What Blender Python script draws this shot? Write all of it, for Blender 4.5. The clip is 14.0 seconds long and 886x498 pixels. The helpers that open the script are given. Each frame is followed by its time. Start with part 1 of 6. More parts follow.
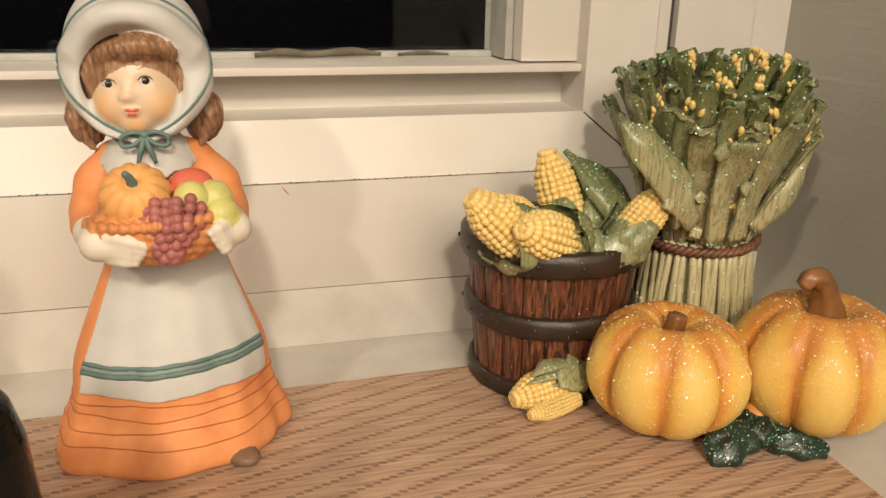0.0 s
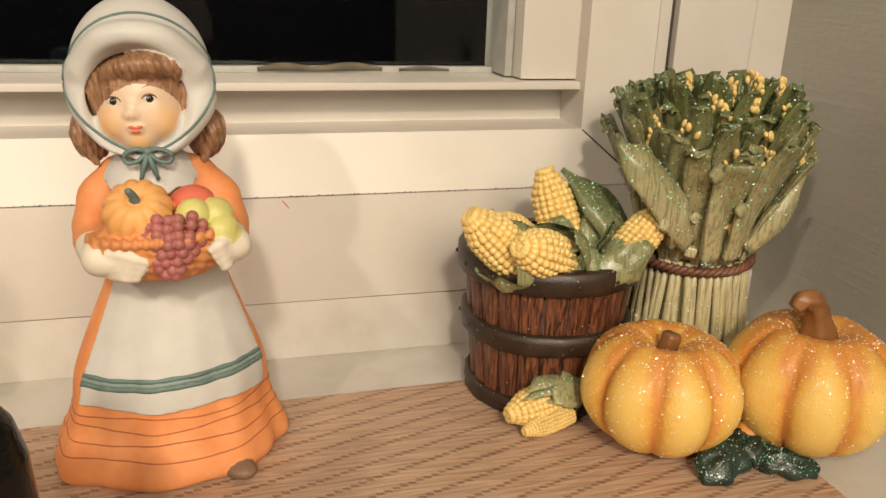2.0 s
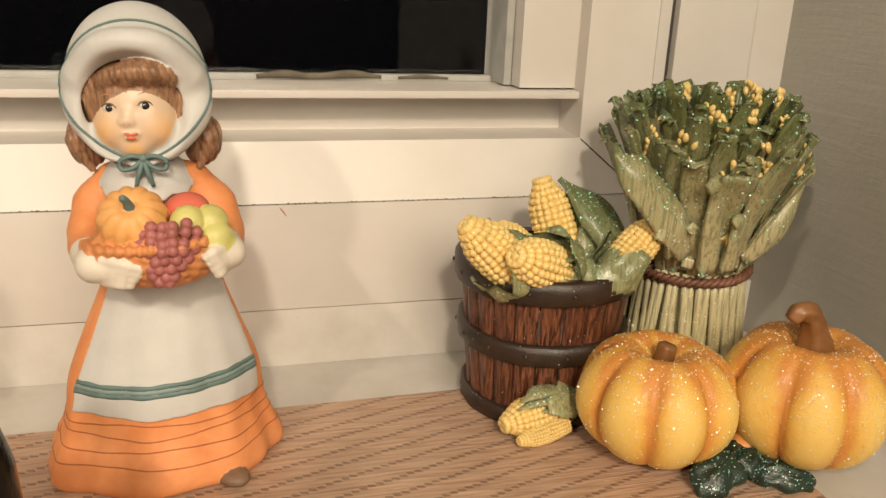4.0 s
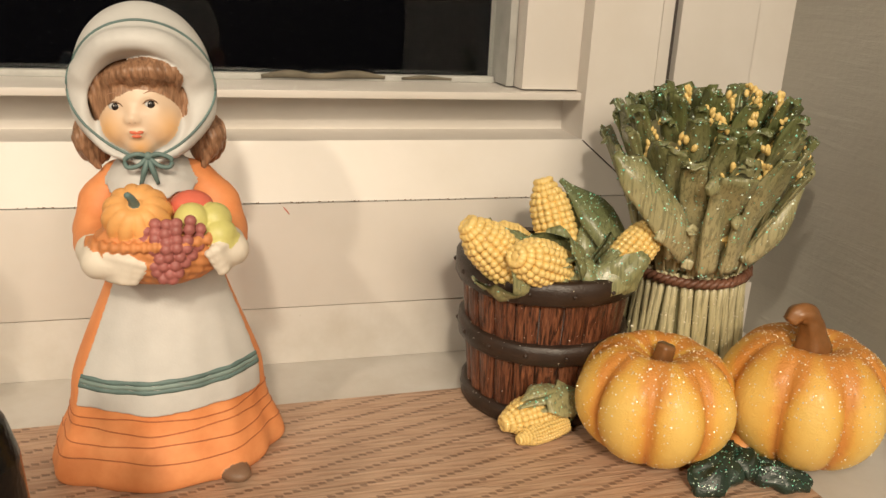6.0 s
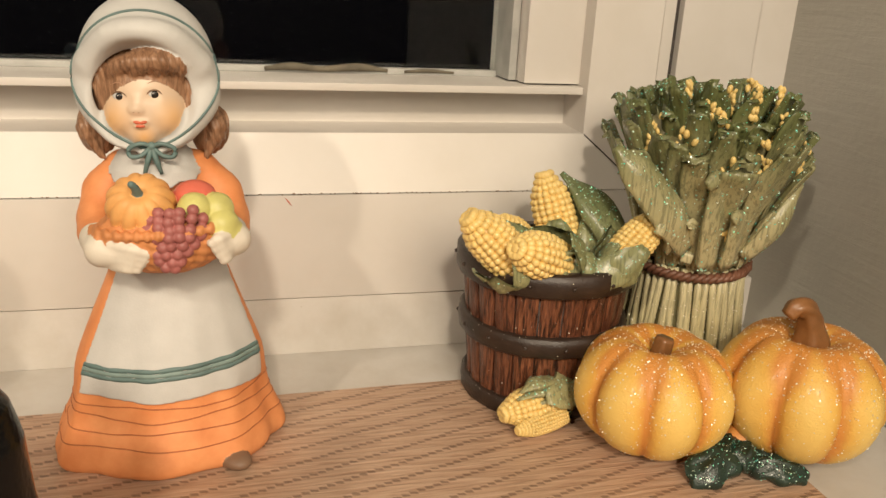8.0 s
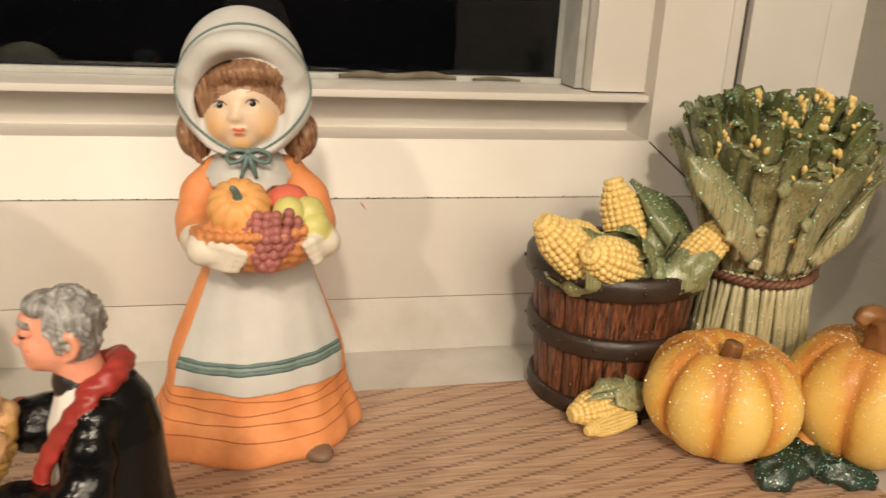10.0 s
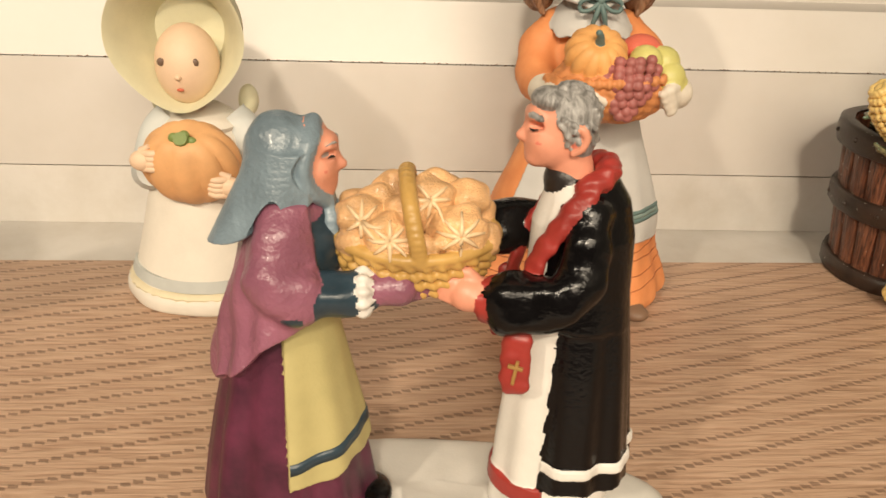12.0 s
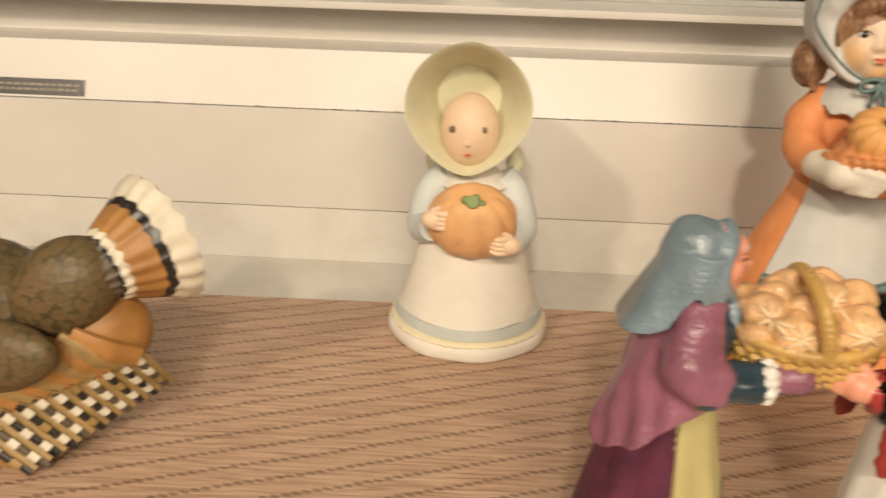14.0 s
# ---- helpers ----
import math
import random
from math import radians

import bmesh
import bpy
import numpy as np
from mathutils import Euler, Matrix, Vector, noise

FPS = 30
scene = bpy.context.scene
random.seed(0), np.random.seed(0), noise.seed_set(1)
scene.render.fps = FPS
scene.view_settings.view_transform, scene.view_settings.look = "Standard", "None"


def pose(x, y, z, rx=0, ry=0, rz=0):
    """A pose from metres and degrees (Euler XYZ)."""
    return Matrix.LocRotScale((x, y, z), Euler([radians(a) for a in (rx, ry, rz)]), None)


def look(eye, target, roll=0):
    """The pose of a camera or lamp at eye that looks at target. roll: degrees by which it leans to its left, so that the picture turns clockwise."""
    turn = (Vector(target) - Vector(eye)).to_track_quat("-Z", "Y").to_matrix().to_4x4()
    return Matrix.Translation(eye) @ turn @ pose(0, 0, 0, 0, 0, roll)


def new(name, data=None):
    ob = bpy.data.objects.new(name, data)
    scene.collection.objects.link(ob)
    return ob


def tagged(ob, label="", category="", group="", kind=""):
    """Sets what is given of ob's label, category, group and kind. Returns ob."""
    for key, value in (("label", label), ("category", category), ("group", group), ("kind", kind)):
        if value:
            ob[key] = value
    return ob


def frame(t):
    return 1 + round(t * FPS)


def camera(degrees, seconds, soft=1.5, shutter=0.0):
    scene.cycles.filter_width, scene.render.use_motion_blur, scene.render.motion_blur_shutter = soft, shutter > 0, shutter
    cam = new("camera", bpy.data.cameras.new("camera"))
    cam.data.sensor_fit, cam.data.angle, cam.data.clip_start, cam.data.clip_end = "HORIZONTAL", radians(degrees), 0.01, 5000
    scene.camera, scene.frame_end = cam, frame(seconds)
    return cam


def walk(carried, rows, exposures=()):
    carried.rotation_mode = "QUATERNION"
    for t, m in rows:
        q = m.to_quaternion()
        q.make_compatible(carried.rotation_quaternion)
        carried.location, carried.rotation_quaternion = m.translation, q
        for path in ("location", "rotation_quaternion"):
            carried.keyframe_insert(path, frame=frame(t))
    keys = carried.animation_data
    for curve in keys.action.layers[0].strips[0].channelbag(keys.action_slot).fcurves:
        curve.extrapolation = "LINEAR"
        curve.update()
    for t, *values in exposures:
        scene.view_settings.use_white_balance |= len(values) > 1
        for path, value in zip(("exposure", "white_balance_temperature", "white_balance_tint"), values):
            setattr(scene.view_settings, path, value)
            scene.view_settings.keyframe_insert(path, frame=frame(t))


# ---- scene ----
cam = camera(57.2, 14.0, shutter=0.5)
PATH = [
    (0, (0.012, 0.022, 0.155), (0.527, 1.838, -0.506), 1.2),
    (0.5, (0.01, 0.022, 0.155), (0.527, 1.836, -0.509), 1.9),
    (1, (0.012, 0.022, 0.156), (0.528, 1.836, -0.51), 2.1),
    (1.5, (0.01, 0.023, 0.155), (0.528, 1.835, -0.512), 2.3),
    (2, (0.012, 0.02, 0.16), (0.529, 1.84, -0.489), 2.0),
    (2.5, (0.012, 0.02, 0.16), (0.523, 1.845, -0.479), 2.3),
    (3, (0.013, 0.02, 0.16), (0.527, 1.845, -0.476), 2.4),
    (5.5, (0.015, 0.018, 0.162), (0.514, 1.849, -0.47), 2.5),
    (6, (0.015, 0.017, 0.161), (0.515, 1.848, -0.471), 2.7),
    (6.5, (0.016, 0.017, 0.162), (0.517, 1.845, -0.477), 2.6),
    (7, (0.017, 0.014, 0.163), (0.511, 1.842, -0.482), 2.6),
    (7.5, (0.016, 0.015, 0.16), (0.513, 1.842, -0.483), 3.0),
    (10, (-0.001, 0.009, 0.163), (0.407, 1.859, -0.477), 2.9),
    (10.5, (-0.033, 0.007, 0.162), (0.246, 1.865, -0.523), 2.4),
    (11, (-0.052, 0.007, 0.157), (0.129, 1.863, -0.566), 2.1),
    (11.5, (-0.062, 0.007, 0.146), (0.081, 1.842, -0.636), 2.6),
    (12, (-0.068, 0.008, 0.14), (0.026, 1.826, -0.688), 1.9),
    (12.5, (-0.072, 0.006, 0.144), (0.003, 1.83, -0.673), 1.4),
    (13, (-0.086, 0.005, 0.15), (-0.05, 1.832, -0.663), 0.8),
    (13.5, (-0.109, 0.002, 0.157), (-0.121, 1.836, -0.641), 1.2),
    (14, (-0.137, -0.002, 0.16), (-0.212, 1.825, -0.649), 1.8),
]
walk(cam, [(t, look(eye, target, roll)) for t, eye, target, roll in PATH], [(0, 0.12), (7.5, 0.12), (10.5, 0.10), (12.5, 0.15), (14, 0.0)])

# ---- world and lamps ----
world = bpy.data.worlds.new("night")
scene.world = world
world.use_nodes = True
world.node_tree.nodes["Background"].inputs[0].default_value = (0.001, 0.001, 0.0015, 1)
world.node_tree.nodes["Background"].inputs[1].default_value = 1.0


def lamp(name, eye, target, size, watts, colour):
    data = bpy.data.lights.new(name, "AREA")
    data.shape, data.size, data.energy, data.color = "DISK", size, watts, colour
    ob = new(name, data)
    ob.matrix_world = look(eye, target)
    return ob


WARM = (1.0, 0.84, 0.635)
# two lamps out of view, set by the double shadows they throw
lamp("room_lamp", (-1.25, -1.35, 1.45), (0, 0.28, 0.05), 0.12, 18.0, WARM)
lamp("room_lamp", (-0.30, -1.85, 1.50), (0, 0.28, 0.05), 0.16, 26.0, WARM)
# broad soft fill, added to lighten the shadows; no such source is known
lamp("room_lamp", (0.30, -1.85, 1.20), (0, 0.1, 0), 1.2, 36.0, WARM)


# ---- materials ----
class Nodes:
    """A small kit to write node trees in few words."""

    def __init__(self, name):
        self.m = bpy.data.materials.new(name)
        self.m.use_nodes = True
        self.t = self.m.node_tree
        self.b = self.t.nodes["Principled BSDF"]
        self.pos = self.t.nodes.new("ShaderNodeTexCoord").outputs["Object"]

    def put(self, socket, value):
        if hasattr(value, "is_linked"):
            self.t.links.new(value, socket)
        elif isinstance(value, tuple) and len(value) == 3 and socket.type == "RGBA":
            socket.default_value = (*value, 1)
        else:
            socket.default_value = value

    def math(self, op, a, b=0.0, c=0.0):
        n = self.t.nodes.new("ShaderNodeMath")
        n.operation = op
        for s, v in zip(n.inputs, (a, b, c)):
            self.put(s, v)
        return n.outputs[0]

    def noise(self, scale, detail=3.0, rough=0.55, vec=None, warp=0.0):
        n = self.t.nodes.new("ShaderNodeTexNoise")
        self.put(n.inputs["Vector"], vec or self.pos)
        self.put(n.inputs["Scale"], scale)
        self.put(n.inputs["Detail"], detail)
        self.put(n.inputs["Roughness"], rough)
        self.put(n.inputs["Distortion"], warp)
        return n.outputs[0]

    def voronoi(self, scale, feature="F1", out="Distance", vec=None, rand=1.0):
        n = self.t.nodes.new("ShaderNodeTexVoronoi")
        n.feature = feature
        self.put(n.inputs["Vector"], vec or self.pos)
        self.put(n.inputs["Scale"], scale)
        self.put(n.inputs["Randomness"], rand)
        return n.outputs[out]

    def scaled(self, sx, sy, sz, turn=0.0, vec=None):
        n = self.t.nodes.new("ShaderNodeMapping")
        self.put(n.inputs["Vector"], vec or self.pos)
        n.inputs["Scale"].default_value = (sx, sy, sz)
        n.inputs["Rotation"].default_value = (0, 0, turn)
        return n.outputs[0]

    def ramp(self, fac, *stops):
        n = self.t.nodes.new("ShaderNodeValToRGB")
        self.put(n.inputs[0], fac)
        e = n.color_ramp.elements
        while len(e) < len(stops):
            e.new(0.5)
        for el, (p, c) in zip(e, stops):
            el.position = p
            el.color = (*c, 1) if isinstance(c, tuple) else (c, c, c, 1)
        return n.outputs[0]

    def mix(self, fac, a, b, kind="MIX"):
        n = self.t.nodes.new("ShaderNodeMix")
        n.data_type, n.blend_type = "RGBA", kind
        self.put(n.inputs[0], fac)
        self.put(n.inputs[6], a)
        self.put(n.inputs[7], b)
        return n.outputs[2]

    def bump(self, height, strength=0.3, dist=0.001, normal=None):
        n = self.t.nodes.new("ShaderNodeBump")
        self.put(n.inputs["Height"], height)
        self.put(n.inputs["Strength"], strength)
        self.put(n.inputs["Distance"], dist)
        if normal:
            self.put(n.inputs["Normal"], normal)
        return n.outputs[0]

    def done(self, colour, rough=0.5, normal=None, **more):
        self.put(self.b.inputs["Base Color"], colour)
        self.put(self.b.inputs["Roughness"], rough)
        if normal:
            self.put(self.b.inputs["Normal"], normal)
        for key, v in more.items():
            self.put(self.b.inputs[key.replace("_", " ")], v)
        return self.m


def shade(c, k):
    return tuple(max(0.0, min(1.0, v * k)) for v in c)


def ceramic(name, c, rough=0.45, vary=0.18, grain=260, bump=0.12, dark=None, coat=0.0):
    """Hand-painted bisque or resin: washes of uneven pigment and a fine tooth."""
    n = Nodes(name)
    wash = n.noise(grain * 0.35, 4, 0.6)
    fine = n.noise(grain * 6, 2, 0.5)
    col = n.ramp(wash, (0.3, dark or shade(c, 1 - vary)), (0.7, shade(c, 1 + vary * 0.6)))
    col = n.mix(n.math("MULTIPLY", fine, 0.12), col, shade(c, 0.7))
    r = n.math("MULTIPLY_ADD", wash, 0.15, rough - 0.07)
    return n.done(col, r, n.bump(n.math("ADD", n.math("MULTIPLY", wash, 0.6), fine), bump, 0.0004), Coat_Weight=coat, Coat_Roughness=0.15)


def vinyl():
    n = Nodes("white_vinyl")
    soil = n.noise(14, 5, 0.6)
    streak = n.noise(1.0, 3, 0.5, n.scaled(9, 9, 120))
    col = n.ramp(soil, (0.25, (0.60, 0.565, 0.52)), (0.65, (0.67, 0.64, 0.61)))
    col = n.mix(n.math("MULTIPLY", streak, 0.10), col, (0.60, 0.55, 0.48))
    return n.done(col, n.math("MULTIPLY_ADD", soil, 0.2, 0.28), n.bump(n.noise(700, 2), 0.04, 0.0005))


def sill_paint():
    n = Nodes("sill_paint")
    a = n.noise(30, 5, 0.65)
    spots = n.ramp(n.voronoi(70), (0.02, 0.0), (0.035, 1.0))
    col = n.ramp(a, (0.3, (0.56, 0.525, 0.475)), (0.6, (0.65, 0.625, 0.59)))
    col = n.mix(n.math("MULTIPLY", n.math("SUBTRACT", 1.0, spots), 0.5), col, (0.3, 0.25, 0.18))
    return n.done(col, 0.4, n.bump(n.noise(220, 4), 0.15, 0.0006))


def wall_paint():
    n = Nodes("grey_wall_paint")
    brush = n.noise(1.0, 5, 0.6, n.scaled(25, 25, 260), 0.4)
    blot = n.noise(12, 3)
    col = n.ramp(blot, (0.3, (0.37, 0.36, 0.325)), (0.7, (0.44, 0.425, 0.385)))
    return n.done(col, 0.42, n.bump(n.math("ADD", brush, n.math("MULTIPLY", n.noise(300, 3), 0.4)), 0.35, 0.0012))


def mat_weave():
    """An embossed wood-look mat: fine grain, crossed by slanting rows of short dark nicks."""
    n = Nodes("embossed_mat")
    grain, slant = radians(-4), radians(-18)
    wob = n.noise(30, 2)
    p = n.t.nodes.new("ShaderNodeSeparateXYZ")
    n.put(p.inputs[0], n.scaled(1, 1, 1, slant))
    u, v = p.outputs[0], n.math("ADD", p.outputs[1], n.math("MULTIPLY", wob, 0.0022))
    row = n.math("DIVIDE", v, 0.0082)
    cell = n.math("FLOOR", row)
    rnd = n.math("FRACT", n.math("MULTIPLY", n.math("SINE", n.math("MULTIPLY", cell, 12.9898)), 4375.5))
    along = n.math("FRACT", n.math("ADD", n.math("DIVIDE", u, 0.0030), n.math("MULTIPLY", rnd, 7.0)))
    # each nick lies along the grain, so the row is a little staircase
    step = n.math("MULTIPLY", n.math("SUBTRACT", along, 0.5), 0.16)
    across = n.math("ABSOLUTE", n.math("ADD", n.math("SUBTRACT", n.math("FRACT", row), 0.5), step))
    tooth = n.noise(1.0, 3, 0.6, n.scaled(400, 400, 400))
    dash = n.math("MULTIPLY", n.math("LESS_THAN", across, n.math("MULTIPLY", tooth, 0.17)), n.math("LESS_THAN", along, 0.80))
    ridge = n.noise(1.0, 4, 0.6, n.scaled(45, 620, 45, grain), 0.5)
    fine = n.noise(1.0, 3, 0.6, n.scaled(160, 2400, 160, grain))
    col = n.ramp(ridge, (0.30, (0.34, 0.205, 0.13)), (0.5, (0.54, 0.36, 0.25)), (0.70, (0.66, 0.47, 0.345)))
    col = n.mix(n.math("MULTIPLY", fine, 0.25), col, (0.34, 0.20, 0.125))
    col = n.mix(n.math("MULTIPLY", n.noise(16, 3), 0.25), col, (0.54, 0.375, 0.275))
    col = n.mix(n.math("MULTIPLY", dash, 0.58), col, (0.10, 0.05, 0.028))
    h = n.math("SUBTRACT", n.math("MULTIPLY", ridge, 1.0), n.math("MULTIPLY", dash, 1.0))
    return n.done(col, 0.5, n.bump(h, 0.6, 0.0010))


VINYL, SILL, GREY, MAT = vinyl(), sill_paint(), wall_paint(), mat_weave()
DARK = ceramic("dark_joint", (0.06, 0.05, 0.045), 0.8)
BEAD = ceramic("grey_glazing_bead", (0.42, 0.42, 0.40), 0.5)
# near-black so that the unseen room hardly shows in the glass
PLAIN = ceramic("unseen_room_paint", (0.065, 0.058, 0.05), 0.7, grain=20)
n = Nodes("window_glass")
GLASS = n.done((0.9, 0.95, 0.95), 0.02, Transmission_Weight=1.0, IOR=1.45)


# ---- mesh kit ----
class Clay:
    """Gathers islands of mesh with their materials, then makes one object of them."""

    def __init__(self):
        self.v, self.f, self.k, self.mats = [], [], [], []

    def slot(self, m):
        if m not in self.mats:
            self.mats.append(m)
        return self.mats.index(m)

    def add(self, verts, faces, m, at=None):
        o, k = len(self.v), self.slot(m)
        at = at or Matrix.Identity(4)
        self.v += [tuple(at @ Vector(p)) for p in verts]
        self.f += [tuple(i + o for i in q) for q in faces]
        self.k += [k] * len(faces)

    def sheet(self, rows, m, at=None, ring=False, caps=False):
        """Quads between rows of points; ring closes each row, caps close both ends."""
        nv = len(rows[0])
        verts = [p for r in rows for p in r]
        faces = []
        for i in range(len(rows) - 1):
            for j in range(nv if ring else nv - 1):
                a, b = i * nv + j, i * nv + (j + 1) % nv
                faces.append((a, b, b + nv, a + nv))
        if caps:
            faces.append(tuple(range(nv))[::-1])
            faces.append(tuple(range((len(rows) - 1) * nv, len(rows) * nv)))
        self.add(verts, faces, m, at)

    def lathe(self, prof, m, at=None, seg=48, sx=1.0, sy=1.0, warp=None):
        """prof: (radius, z) from below; warp(angle, t) gives a factor on the radius and a lift."""
        rows = []
        for i, (r, z) in enumerate(prof):
            t = i / (len(prof) - 1)
            row = []
            for j in range(seg):
                a = 2 * math.pi * j / seg
                k, dz = warp(a, t) if warp else (1.0, 0.0)
                row.append((r * k * sx * math.cos(a), r * k * sy * math.sin(a), z + dz))
            rows.append(row)
        self.sheet(rows, m, at, True, True)

    def ball(self, c, r, m, turn=(0, 0, 0), seg=20, rings=12, warp=None):
        """An ellipsoid; warp(unit) gives the offset of a point of the unit ball."""
        rr = r if isinstance(r, tuple) else (r, r, r)
        at = pose(*c, *turn) @ Matrix.Diagonal((*rr, 1))
        rows = []
        for i in range(rings + 1):
            th = math.pi * (i / rings - 0.5)
            th = max(-1.5697, min(1.5697, th))
            row = []
            for j in range(seg):
                a = 2 * math.pi * j / seg
                p = Vector((math.cos(th) * math.cos(a), math.cos(th) * math.sin(a), math.sin(th)))
                row.append(tuple(p + Vector(warp(p)) if warp else p))
            rows.append(row)
        self.sheet(rows, m, at, True, True)

    def tube(self, pts, radii, m, seg=12, flat=1.0, side=(0, 0, 1), steps=0, warp=None):
        """A swept tube; flat squeezes it along the given side direction."""
        P = [Vector(p) for p in pts]
        R = list(radii) if hasattr(radii, "__len__") else [radii] * len(P)
        if steps:
            P, R = spline(P, R, steps)
        rows = []
        for i, p in enumerate(P):
            d = (P[min(i + 1, len(P) - 1)] - P[max(i - 1, 0)]).normalized()
            a = Vector(side) - d * d.dot(Vector(side))
            a = a.normalized() if a.length > 1e-6 else d.orthogonal().normalized()
            b = d.cross(a)
            row = []
            for j in range(seg):
                w = 2 * math.pi * j / seg
                k = warp(w, i / (len(P) - 1)) if warp else 1.0
                row.append(tuple(p + R[i] * k * (a * math.cos(w) * flat + b * math.sin(w))))
            rows.append(row)
        self.sheet(rows, m, None, True, True)

    def block(self, lo, hi, m, bevel=0.0, at=None):
        bm = bmesh.new()
        bmesh.ops.create_cube(bm, size=1)
        c = [(a + b) / 2 for a, b in zip(lo, hi)]
        d = [b - a for a, b in zip(lo, hi)]
        for v in bm.verts:
            v.co = Vector([v.co[i] * d[i] + c[i] for i in range(3)])
        if bevel:
            bmesh.ops.bevel(bm, geom=bm.edges[:], offset=bevel, segments=2, affect="EDGES", profile=0.7)
        bm.verts.index_update()
        self.add([v.co for v in bm.verts], [tuple(v.index for v in f.verts) for f in bm.faces], m, at)
        bm.free()

    def make(self, name, parent=None, label="", smooth=True, category="", kind="", group="", crease=None):
        me = bpy.data.meshes.new(name)
        me.from_pydata(self.v, [], self.f)
        for m in self.mats:
            me.materials.append(m)
        me.polygons.foreach_set("material_index", self.k)
        me.polygons.foreach_set("use_smooth", [smooth] * len(self.f))
        bm = bmesh.new()
        bm.from_mesh(me)
        bmesh.ops.recalc_face_normals(bm, faces=bm.faces[:])
        bm.to_mesh(me)
        bm.free()
        if crease:
            me.set_sharp_from_angle(angle=radians(crease))
        ob = new(name, me)
        ob.parent = parent
        return tagged(ob, label, category, group, kind)


def spline(P, R, steps):
    """Catmull-Rom points and radii, with that many steps between two of the given points."""
    P = [Vector(p) for p in P]
    Q = [P[0] * 2 - P[1], *P, P[-1] * 2 - P[-2]]
    out, rad = [], []
    for i in range(len(P) - 1):
        a, b, c, d = Q[i:i + 4]
        for s in range(steps):
            t = s / steps
            out.append(0.5 * (2 * b + (c - a) * t + (2 * a - 5 * b + 4 * c - d) * t * t + (3 * b - a - 3 * c + d) * t ** 3))
            e = t * t * (3 - 2 * t)
            rad.append(R[i] * (1 - e) + R[i + 1] * e)
    return out + [P[-1]], rad + [R[-1]]


def smooth_profile(prof, steps=5):
    p, _ = spline([(r, 0, z) for r, z in prof], [1] * len(prof), steps)
    return [(max(v.x, 0.0002), v.z) for v in p]


def base_empty(name, x, y, z, label, category, turn=0.0, group=""):
    ob = new(name)
    ob.matrix_world = pose(x, y, z, 0, 0, turn)
    ob.empty_display_size = 0.02
    return tagged(ob, label, category, group)


